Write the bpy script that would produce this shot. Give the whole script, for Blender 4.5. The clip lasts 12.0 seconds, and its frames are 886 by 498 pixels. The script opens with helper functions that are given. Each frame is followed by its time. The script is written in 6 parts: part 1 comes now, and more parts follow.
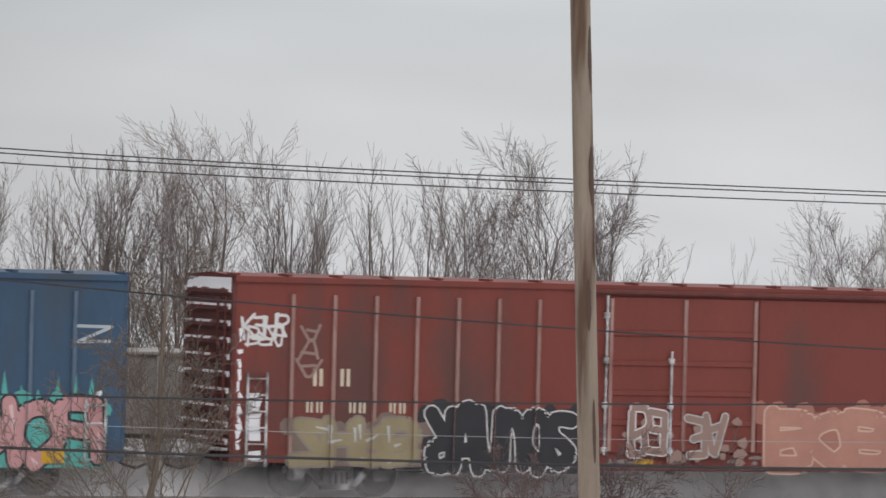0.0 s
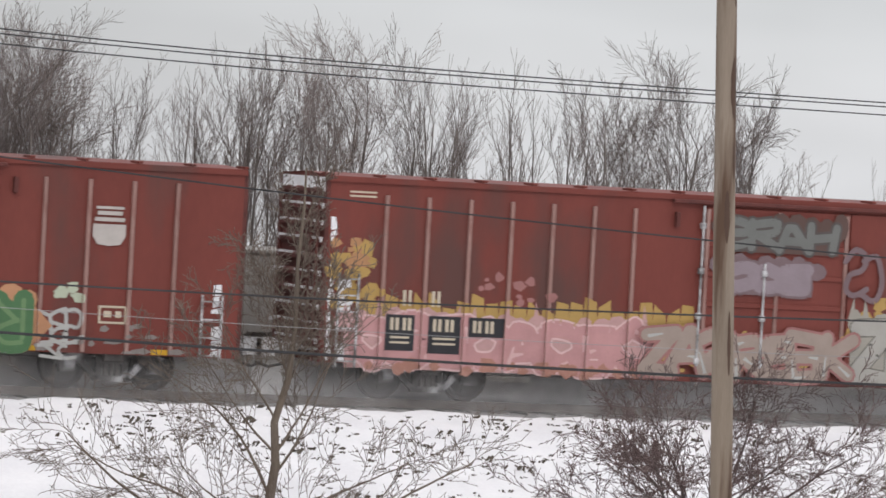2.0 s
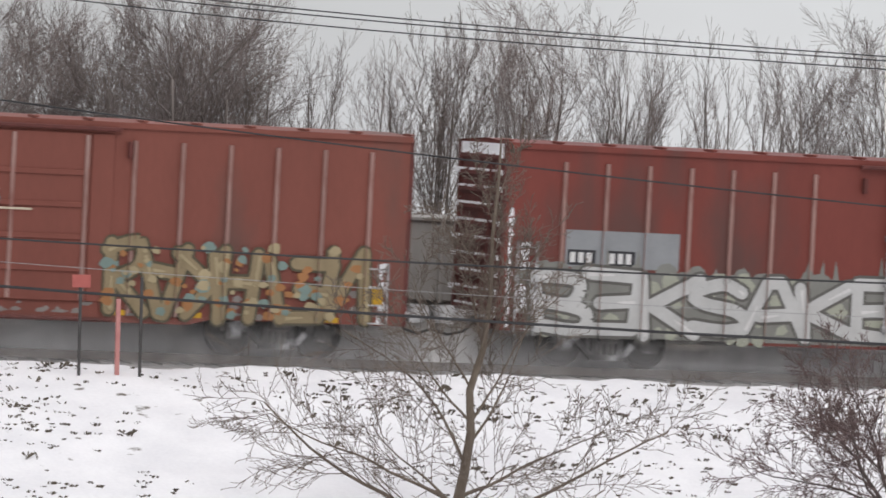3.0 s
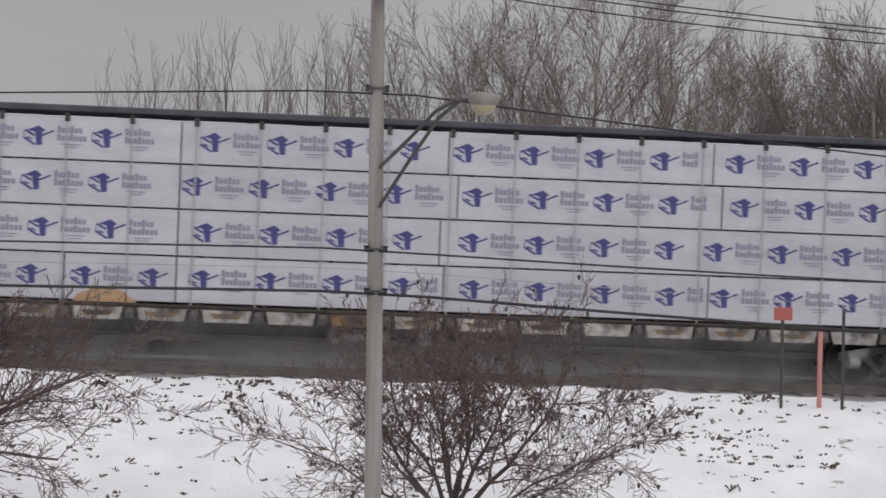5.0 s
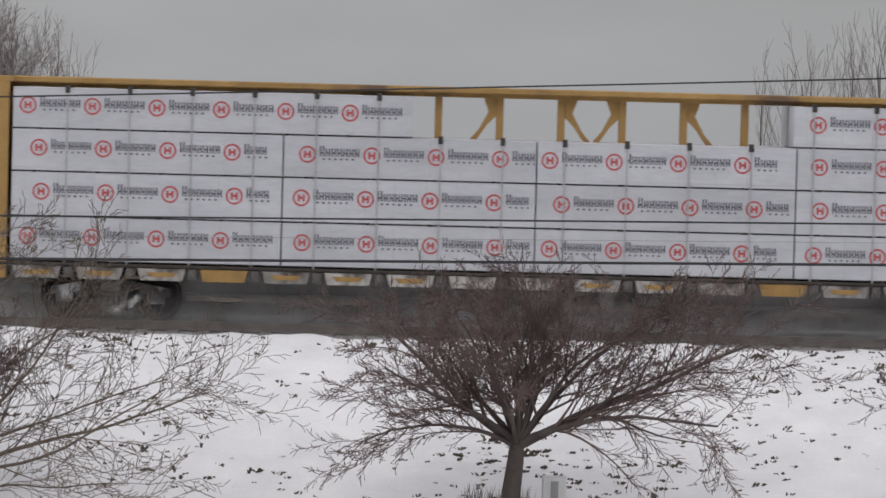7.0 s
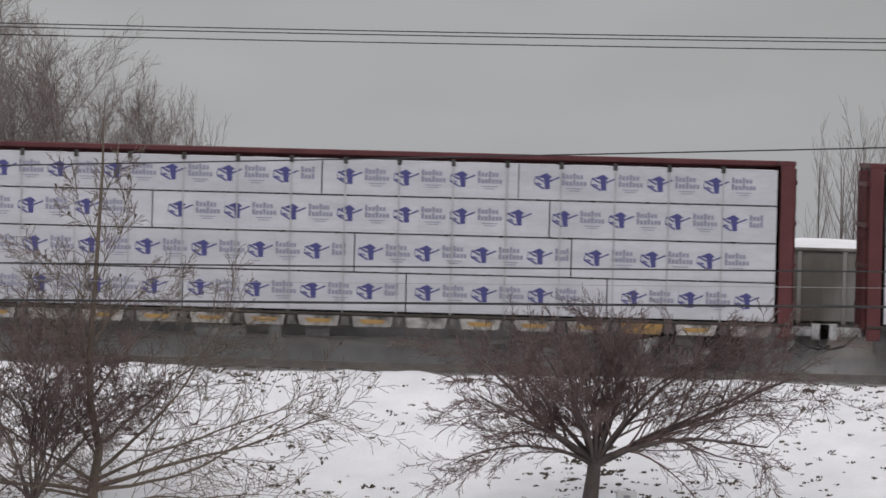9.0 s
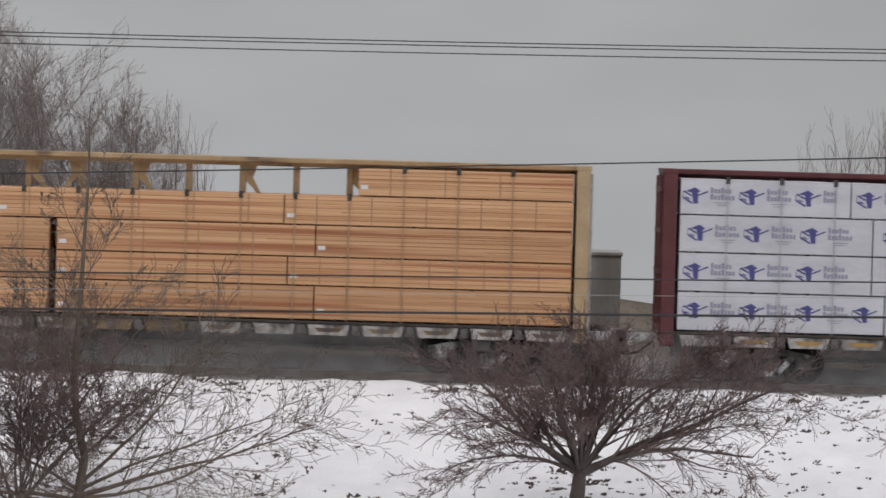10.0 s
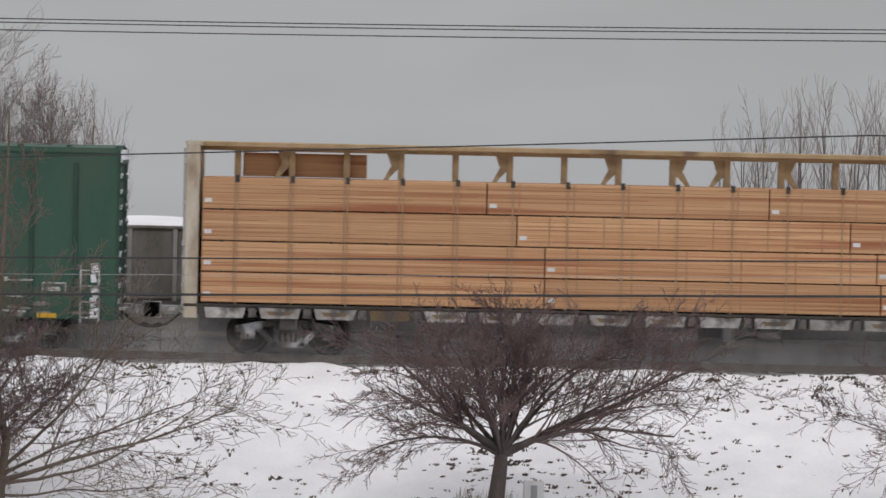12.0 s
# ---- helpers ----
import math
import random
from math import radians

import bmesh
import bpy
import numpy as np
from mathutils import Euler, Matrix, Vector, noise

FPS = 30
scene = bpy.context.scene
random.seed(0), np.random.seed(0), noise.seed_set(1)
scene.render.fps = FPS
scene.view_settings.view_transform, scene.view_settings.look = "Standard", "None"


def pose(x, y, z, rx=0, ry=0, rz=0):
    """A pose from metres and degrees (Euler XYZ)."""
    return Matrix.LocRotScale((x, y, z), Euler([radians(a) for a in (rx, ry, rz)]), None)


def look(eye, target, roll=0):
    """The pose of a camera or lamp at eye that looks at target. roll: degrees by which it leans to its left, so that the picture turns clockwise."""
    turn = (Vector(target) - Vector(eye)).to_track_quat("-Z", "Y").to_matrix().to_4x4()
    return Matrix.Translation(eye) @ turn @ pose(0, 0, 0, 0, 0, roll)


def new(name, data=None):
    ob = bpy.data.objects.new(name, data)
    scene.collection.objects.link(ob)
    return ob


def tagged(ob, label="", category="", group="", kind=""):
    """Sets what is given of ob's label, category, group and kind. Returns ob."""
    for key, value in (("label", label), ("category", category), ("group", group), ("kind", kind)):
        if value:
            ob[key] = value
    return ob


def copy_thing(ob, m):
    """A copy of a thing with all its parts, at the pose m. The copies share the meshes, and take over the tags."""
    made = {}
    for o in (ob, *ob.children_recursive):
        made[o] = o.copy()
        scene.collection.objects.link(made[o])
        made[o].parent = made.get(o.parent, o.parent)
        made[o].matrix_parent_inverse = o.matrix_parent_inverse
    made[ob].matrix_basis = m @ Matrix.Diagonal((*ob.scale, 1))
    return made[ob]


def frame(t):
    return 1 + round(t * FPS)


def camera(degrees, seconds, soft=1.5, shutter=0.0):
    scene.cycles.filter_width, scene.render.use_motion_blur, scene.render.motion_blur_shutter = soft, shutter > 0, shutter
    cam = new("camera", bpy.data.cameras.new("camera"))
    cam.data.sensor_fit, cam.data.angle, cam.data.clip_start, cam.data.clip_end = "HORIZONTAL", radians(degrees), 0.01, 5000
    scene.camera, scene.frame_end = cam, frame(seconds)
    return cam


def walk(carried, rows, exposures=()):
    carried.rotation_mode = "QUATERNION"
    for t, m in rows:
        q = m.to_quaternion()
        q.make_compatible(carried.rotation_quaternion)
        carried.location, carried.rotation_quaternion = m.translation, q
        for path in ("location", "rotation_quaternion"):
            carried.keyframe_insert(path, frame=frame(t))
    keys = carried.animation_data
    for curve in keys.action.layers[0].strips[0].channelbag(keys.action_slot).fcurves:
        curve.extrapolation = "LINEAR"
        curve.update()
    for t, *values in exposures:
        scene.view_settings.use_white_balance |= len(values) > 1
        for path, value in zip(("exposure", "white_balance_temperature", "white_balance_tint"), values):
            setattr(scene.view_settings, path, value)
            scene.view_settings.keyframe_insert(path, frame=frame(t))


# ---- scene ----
cam = camera(11.48, 12.0, soft=1.6, shutter=0.06)
PATH = [
    (0.0, pose(0.000, 0.000, 4.895, 90.027, -1.566, -22.973)),
    (0.5, pose(0.000, 0.000, 4.895, 90.168, -1.876, -23.032)),
    (1.0, pose(0.000, 0.000, 4.895, 89.790, -2.826, -23.161)),
    (1.5, pose(0.000, 0.000, 4.895, 89.011, -3.125, -22.061)),
    (2.0, pose(0.000, 0.000, 4.895, 88.728, -3.209, -21.152)),
    (2.5, pose(0.000, 0.000, 4.895, 88.488, -3.256, -20.721)),
    (3.0, pose(0.000, 0.000, 4.895, 88.182, -3.061, -18.616)),
    (3.5, pose(0.000, 0.000, 4.895, 88.182, -2.622, -14.837)),
    (3.7, pose(0.000, 0.000, 4.895, 88.144, -2.489, -13.518)),
    (5.3, pose(0.000, 0.000, 4.895, 88.174, -2.338, -8.612)),
    (5.5, pose(0.000, 0.000, 4.895, 88.156, -2.156, -7.683)),
    (6.0, pose(0.000, 0.000, 4.895, 87.927, -1.650, -3.515)),
    (6.5, pose(0.000, 0.000, 4.895, 87.725, -1.439, -1.245)),
    (7.0, pose(-0.062, -4.578, 4.895, 87.734, -1.505, -0.772)),
    (7.5, pose(-0.070, -13.118, 4.895, 87.984, -1.304, -0.307)),
    (7.7, pose(0.071, -16.404, 4.895, 88.131, -1.305, 0.248)),
    (9.3, pose(0.181, -16.393, 4.895, 88.657, -1.494, 0.635)),
    (9.5, pose(0.149, -16.401, 4.895, 88.695, -1.458, 0.521)),
    (10.0, pose(0.117, -16.401, 4.895, 88.731, -1.622, 0.410)),
    (10.5, pose(0.136, -16.415, 4.895, 88.760, -1.671, 0.474)),
    (11.0, pose(0.152, -16.429, 4.895, 88.848, -1.351, 0.532)),
    (11.5, pose(-0.175, -16.467, 4.895, 88.752, -1.166, -0.610)),
    (12.0, pose(-0.254, -16.539, 4.895, 88.524, -1.252, -0.880)),
]

EXPOSURES = [(0.0, -0.25), (1.0, -0.22), (2.0, -0.12), (2.5, -0.10), (3.5, -0.20), (5.3, -0.48), (6.0, -0.52), (7.7, -0.50), (9.3, -0.42), (11.0, -0.40), (12.0, -0.38)]
walk(cam, PATH, EXPOSURES)

# ---- overcast winter sky and a broad, weak sun behind the cloud ----
world = bpy.data.worlds.new("overcast_sky")
scene.world = world
world.use_nodes = True
wn, wl = world.node_tree.nodes, world.node_tree.links
wn.clear()
w_out = wn.new("ShaderNodeOutputWorld")
w_bg = wn.new("ShaderNodeBackground")
w_sky = wn.new("ShaderNodeTexSky")
w_sky.sky_type = "NISHITA"
w_sky.sun_disc = False
w_sky.sun_elevation = radians(32)
w_sky.sun_rotation = radians(200)
w_co = wn.new("ShaderNodeTexCoord")
w_sep = wn.new("ShaderNodeSeparateXYZ")
wl.new(w_co.outputs["Generated"], w_sep.inputs[0])
w_ramp = wn.new("ShaderNodeValToRGB")
w_ramp.color_ramp.elements[0].position = 0.0
w_ramp.color_ramp.elements[0].color = (0.498, 0.502, 0.522, 1)
w_ramp.color_ramp.elements[1].position = 0.9
w_ramp.color_ramp.elements[1].color = (1.28, 1.235, 1.26, 1)
for w_at, w_c in ((0.055, (0.425, 0.434, 0.454, 1)), (0.16, (0.524, 0.53, 0.553, 1))):
    w_e = w_ramp.color_ramp.elements.new(w_at)
    w_e.color = w_c
wl.new(w_sep.outputs["Z"], w_ramp.inputs[0])
w_map = wn.new("ShaderNodeMapping")
w_map.inputs["Scale"].default_value = (5.0, 5.0, 16.0)
wl.new(w_co.outputs["Generated"], w_map.inputs[0])
w_noise = wn.new("ShaderNodeTexNoise")
w_noise.inputs["Scale"].default_value = 1.3
w_noise.inputs["Detail"].default_value = 3.0
wl.new(w_map.outputs[0], w_noise.inputs["Vector"])
w_range = wn.new("ShaderNodeMapRange")
w_range.inputs["From Min"].default_value, w_range.inputs["From Max"].default_value = 0.3, 0.7
w_range.inputs["To Min"].default_value, w_range.inputs["To Max"].default_value = 0.87, 1.13
wl.new(w_noise.outputs[0], w_range.inputs[0])
w_mul = wn.new("ShaderNodeVectorMath")
w_mul.operation = "MULTIPLY"
wl.new(w_ramp.outputs[0], w_mul.inputs[0])
w_side = wn.new("ShaderNodeMapRange")
w_side.inputs["From Min"].default_value, w_side.inputs["From Max"].default_value = 0.10, 0.44
w_side.inputs["To Min"].default_value, w_side.inputs["To Max"].default_value = 1.0, 1.62
wl.new(w_sep.outputs["X"], w_side.inputs[0])
w_both = wn.new("ShaderNodeMath")
w_both.operation = "MULTIPLY"
wl.new(w_range.outputs[0], w_both.inputs[0])
wl.new(w_side.outputs[0], w_both.inputs[1])
wl.new(w_both.outputs[0], w_mul.inputs[1])
w_mix = wn.new("ShaderNodeMix")
w_mix.data_type = "RGBA"
w_mix.inputs["Factor"].default_value = 0.01
wl.new(w_mul.outputs[0], w_mix.inputs[6])
wl.new(w_sky.outputs[0], w_mix.inputs[7])
wl.new(w_mix.outputs[2], w_bg.inputs[0])
w_bg.inputs[1].default_value = 0.95
wl.new(w_bg.outputs[0], w_out.inputs[0])
sun = new("sun", bpy.data.lights.new("sun", "SUN"))
sun.data.energy, sun.data.angle, sun.data.color = 0.7, radians(25), (1.0, 0.97, 0.93)
sun.matrix_world = look((0, 0, 60), (25, 60, 0))


# ---- materials ----
def material(name, a, b, rough=0.7, metal=0.0, scale=3.0, fine=40.0, bump=0.15, stretch=(1, 1, 1), spread=0.5, vary=0.0, stain=None, stain_at=0.62):
    """Two tones mixed by a coarse and a fine noise, with fine relief; vary: brightness from object to object; stain: a third tone in patches."""
    m = bpy.data.materials.new(name)
    m.use_nodes = True
    n, l = m.node_tree.nodes, m.node_tree.links
    bsdf = n["Principled BSDF"]
    bsdf.inputs["Roughness"].default_value = rough
    bsdf.inputs["Metallic"].default_value = metal
    bsdf.inputs["Specular IOR Level"].default_value = 0.3
    co = n.new("ShaderNodeTexCoord")
    mp = n.new("ShaderNodeMapping")
    mp.inputs["Scale"].default_value = stretch
    l.new(co.outputs["Object"], mp.inputs[0])
    big, small = n.new("ShaderNodeTexNoise"), n.new("ShaderNodeTexNoise")
    big.inputs["Scale"].default_value, big.inputs["Detail"].default_value = scale, 5.0
    small.inputs["Scale"].default_value, small.inputs["Detail"].default_value = fine, 3.0
    l.new(mp.outputs[0], big.inputs["Vector"])
    l.new(mp.outputs[0], small.inputs["Vector"])
    add = n.new("ShaderNodeMath")
    add.operation = "MULTIPLY_ADD"
    l.new(small.outputs[0], add.inputs[0])
    add.inputs[1].default_value = 0.4
    l.new(big.outputs[0], add.inputs[2])
    ramp = n.new("ShaderNodeMapRange")
    ramp.inputs["From Min"].default_value, ramp.inputs["From Max"].default_value = 0.7 - spread / 2, 0.7 + spread / 2
    l.new(add.outputs[0], ramp.inputs[0])
    mix = n.new("ShaderNodeMix")
    mix.data_type = "RGBA"
    mix.inputs[6].default_value, mix.inputs[7].default_value = (*a, 1), (*b, 1)
    l.new(ramp.outputs[0], mix.inputs["Factor"])
    colour = mix.outputs[2]
    if stain:
        patch = n.new("ShaderNodeTexNoise")
        patch.inputs["Scale"].default_value, patch.inputs["Detail"].default_value = scale * 0.6, 6.0
        l.new(mp.outputs[0], patch.inputs["Vector"])
        cut = n.new("ShaderNodeMapRange")
        cut.inputs["From Min"].default_value, cut.inputs["From Max"].default_value = stain_at - 0.05, stain_at + 0.07
        l.new(patch.outputs[0], cut.inputs[0])
        over = n.new("ShaderNodeMix")
        over.data_type = "RGBA"
        over.inputs[7].default_value = (*stain, 1)
        l.new(cut.outputs[0], over.inputs["Factor"])
        l.new(colour, over.inputs[6])
        colour = over.outputs[2]
    if vary:
        info = n.new("ShaderNodeObjectInfo")
        span = n.new("ShaderNodeMapRange")
        span.inputs["To Min"].default_value, span.inputs["To Max"].default_value = 1 - vary, 1 + vary
        l.new(info.outputs["Random"], span.inputs[0])
        hsv = n.new("ShaderNodeHueSaturation")
        l.new(span.outputs[0], hsv.inputs["Value"])
        l.new(colour, hsv.inputs["Color"])
        colour = hsv.outputs[0]
    l.new(colour, bsdf.inputs["Base Color"])
    if bump:
        bp = n.new("ShaderNodeBump")
        bp.inputs["Strength"].default_value, bp.inputs["Distance"].default_value = bump, 0.02
        l.new(add.outputs[0], bp.inputs["Height"])
        l.new(bp.outputs[0], bsdf.inputs["Normal"])
    return m


def darker(c, k):
    return tuple(v * k for v in c)


def paint(name, c, rough=0.55, k=0.72, dirt=(0.11, 0.085, 0.07), at=0.60, stretch=(1, 1, 0.35)):
    return material(name, darker(c, k), c, rough, 0.0, 0.9, 14, 0.1, stretch, 0.5, 0.0, dirt, at)


M = {
    "snow": material("snow", (0.69, 0.695, 0.72), (0.83, 0.835, 0.85), 0.8, 0, 0.9, 14, 0.8, (1, 1, 1), 0.55),
    # Dusted stone, paled further to lift the shade and haze below the train.
    "ballast": material("ballast", (0.21, 0.205, 0.20), (0.42, 0.41, 0.405), 0.95, 0, 2.0, 22, 1.0, (1, 1, 1), 0.5),
    "rail": material("rail_steel", (0.10, 0.08, 0.07), (0.22, 0.19, 0.17), 0.5, 0.6),
    "tie": material("tie_wood", (0.12, 0.11, 0.10), (0.34, 0.33, 0.33), 0.9, 0, 2, 30, 0.4, (0.3, 1, 1)),
    "red": paint("boxcar_red_paint", (0.190, 0.047, 0.036), 0.6, 0.78, (0.105, 0.047, 0.040), 0.60),
    "red_light": paint("faded_red_paint", (0.215, 0.070, 0.052), 0.65, 0.80, (0.125, 0.066, 0.054), 0.62),
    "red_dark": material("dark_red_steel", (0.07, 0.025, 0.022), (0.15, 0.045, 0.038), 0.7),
    # Paler than the side paint: the ribs' thin highlights are put into the colour.
    "rib_red": material("highlit_red_rib", (0.20, 0.085, 0.07), (0.38, 0.26, 0.23), 0.65, 0, 2.0, 20, 0.1, (1, 1, 0.3), 0.5, 0.1),
    "blue": paint("boxcar_blue_paint", (0.048, 0.092, 0.152), 0.6, 0.76, (0.05, 0.068, 0.092), 0.58),
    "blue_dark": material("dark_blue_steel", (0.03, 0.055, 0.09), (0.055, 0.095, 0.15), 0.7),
    # Same for the blue ribs, with a fainter painted highlight.
    "rib_blue": material("highlit_blue_rib", (0.05, 0.092, 0.15), (0.13, 0.165, 0.205), 0.65, 0, 2.0, 20, 0.1, (1, 1, 0.3), 0.5, 0.1),
    "green": paint("boxcar_green_paint", (0.042, 0.098, 0.068), 0.65, 0.75, (0.05, 0.085, 0.06), 0.58),
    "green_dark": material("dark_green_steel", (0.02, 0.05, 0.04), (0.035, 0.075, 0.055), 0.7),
    "steel": material("grimy_steel", (0.07, 0.065, 0.06), (0.19, 0.18, 0.17), 0.75, 0.1, 2.5, 25, 0.2),
    "frost": material("snow_dusted_steel", (0.13, 0.125, 0.12), (0.62, 0.62, 0.63), 0.85, 0, 3.0, 16, 0.3, (1, 1, 1), 0.35),
    "wheel": material("wheel_steel", (0.018, 0.016, 0.015), (0.05, 0.045, 0.042), 0.7, 0.1),
    "cast": material("snow_caked_cast_steel", (0.035, 0.032, 0.03), (0.13, 0.125, 0.12), 0.85, 0, 3.0, 16, 0.3, (1, 1, 1), 0.4, 0.0, (0.50, 0.50, 0.51), 0.585),
    # Paler than bare steel: light for the shade under the cars is put into the grey.
    "under": material("paled_underframe_grey", (0.22, 0.215, 0.21), (0.42, 0.41, 0.405), 0.9, 0, 0.8, 9, 0.2),
    "ochre": material("ochre_frame_paint", (0.29, 0.175, 0.06), (0.44, 0.275, 0.10), 0.6, 0, 1.3, 16, 0.15, (1, 1, 1), 0.5, 0.0, (0.16, 0.10, 0.06), 0.64),
    "tan_frame": material("weathered_tan_frame", (0.30, 0.21, 0.11), (0.44, 0.33, 0.20), 0.65, 0, 1.5, 18, 0.15, (1, 1, 1), 0.5, 0.0, (0.16, 0.11, 0.07), 0.6),
    "pale_tan": material("worn_pale_tan_bulkhead", (0.36, 0.30, 0.21), (0.55, 0.50, 0.42), 0.7, 0, 1.5, 14, 0.15, (1, 1, 0.4), 0.5, 0.0, (0.20, 0.13, 0.08), 0.62),
    "maroon": material("maroon_frame_paint", (0.075, 0.022, 0.024), (0.125, 0.04, 0.042), 0.6, 0, 1.5, 18, 0.1),
    "grey_frame": material("dark_grey_frame_paint", (0.055, 0.055, 0.065), (0.10, 0.10, 0.115), 0.6, 0, 1.5, 18, 0.1),
    "pale_frame": material("pale_grey_bulkhead", (0.34, 0.335, 0.34), (0.56, 0.55, 0.55), 0.7, 0, 1.5, 10, 0.1),
    "plate_white": material("dirty_white_sill_plate", (0.25, 0.235, 0.22), (0.56, 0.54, 0.52), 0.8, 0, 2.5, 14, 0.1, (1, 1, 1), 0.5, 0.3, (0.085, 0.075, 0.068), 0.56),
    "plate_rust": material("rusty_patch", (0.12, 0.085, 0.055), (0.29, 0.20, 0.10), 0.85, 0, 4, 20, 0.1, (1, 1, 1), 0.5, 0.3, (0.11, 0.095, 0.085), 0.52),
    "wrap": material("white_lumber_wrap", (0.44, 0.44, 0.475), (0.565, 0.565, 0.60), 0.45, 0, 1.4, 9, 0.25, (0.5, 1, 1.6), 0.5, 0.05),
    "wrap_grey": material("grey_white_wrap", (0.44, 0.45, 0.485), (0.57, 0.58, 0.615), 0.45, 0, 1.4, 9, 0.25, (0.5, 1, 1.6), 0.5, 0.05),
    # Shade of the wrap's creases, as a colour for flat strips.
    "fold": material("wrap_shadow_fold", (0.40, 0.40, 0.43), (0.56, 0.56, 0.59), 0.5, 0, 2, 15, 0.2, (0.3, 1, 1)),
    "lumber": material("sawn_lumber", (0.38, 0.188, 0.092), (0.60, 0.37, 0.205), 0.8, 0, 1.0, 5.0, 0.3, (0.16, 1, 13), 0.5, 0.10, (0.33, 0.13, 0.065), 0.60),
    "dunnage": material("dark_dunnage", (0.035, 0.03, 0.028), (0.07, 0.06, 0.05), 0.9),
    "strap": material("webbing_strap", (0.33, 0.33, 0.34), (0.46, 0.46, 0.47), 0.8),
    "strap_tab": material("dark_strap_winch", (0.03, 0.03, 0.03), (0.07, 0.065, 0.06), 0.7),
    "bark": material("dark_bark", (0.058, 0.047, 0.044), (0.130, 0.108, 0.10), 0.95, 0, 3, 30, 0.5, (1, 1, 0.3)),
    "twig": material("bare_twigs", (0.098, 0.068, 0.064), (0.175, 0.126, 0.118), 0.95, 0, 0.6, 6, 0),
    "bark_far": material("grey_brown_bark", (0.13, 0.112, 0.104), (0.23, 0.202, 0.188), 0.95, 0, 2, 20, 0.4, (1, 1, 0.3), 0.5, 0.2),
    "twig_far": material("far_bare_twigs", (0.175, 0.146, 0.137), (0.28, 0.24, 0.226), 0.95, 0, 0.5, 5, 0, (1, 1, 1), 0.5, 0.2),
    "bark_tan": material("tan_bark", (0.085, 0.066, 0.052), (0.185, 0.150, 0.118), 0.95, 0, 3, 30, 0.5, (1, 1, 0.3)),
    "twig_tan": material("tan_twigs", (0.105, 0.082, 0.068), (0.20, 0.162, 0.132), 0.95, 0, 0.6, 6, 0),
    "pole_near": material("weathered_brown_pole", (0.20, 0.16, 0.122), (0.265, 0.215, 0.168), 0.85, 0, 2.0, 30, 0.2, (3, 3, 0.25), 0.4, 0.0, (0.10, 0.06, 0.04), 0.53),
    "pole_far": material("weathered_grey_pole", (0.19, 0.18, 0.165), (0.33, 0.315, 0.30), 0.9, 0, 1.2, 35, 0.3, (4, 4, 0.25), 0.4),
    "wire": material("black_cable", (0.018, 0.018, 0.02), (0.04, 0.04, 0.042), 0.6, 0, 1, 10, 0),
    "wire_pale": material("bare_grey_wire", (0.24, 0.24, 0.24), (0.36, 0.36, 0.36), 0.5, 0.2, 1, 10, 0),
    "porcelain": material("dark_insulator", (0.03, 0.03, 0.035), (0.08, 0.08, 0.085), 0.3),
    "lamp_grey": material("lamp_housing", (0.17, 0.163, 0.15), (0.26, 0.25, 0.225), 0.6),
    "lamp_lens": material("yellowed_lens", (0.30, 0.265, 0.17), (0.40, 0.355, 0.24), 0.35),
    "gondola": material("grey_gondola_paint", (0.26, 0.25, 0.235), (0.35, 0.34, 0.32), 0.8, 0, 0.8, 10, 0.15, (1, 1, 0.4), 0.5, 0.12, (0.16, 0.145, 0.125), 0.6),
    "sign_red": material("faded_red_sign", (0.36, 0.09, 0.08), (0.46, 0.14, 0.12), 0.6),
    "post_pink": material("faded_red_post", (0.42, 0.17, 0.16), (0.55, 0.27, 0.25), 0.7),
    "post_dark": material("dark_steel_post", (0.045, 0.042, 0.042), (0.09, 0.085, 0.082), 0.7),
    "planter": material("brown_planter_wood", (0.085, 0.062, 0.05), (0.15, 0.115, 0.095), 0.9, 0, 2, 30, 0.3, (0.3, 1, 3)),
    "box_white": material("white_utility_box", (0.50, 0.50, 0.50), (0.62, 0.62, 0.62), 0.6),
    "box_grey": material("grey_utility_panel", (0.22, 0.22, 0.23), (0.30, 0.30, 0.31), 0.6),
    "grass": material("dead_grass", (0.055, 0.046, 0.036), (0.15, 0.128, 0.10), 0.95, 0, 0.8, 4, 0),
}


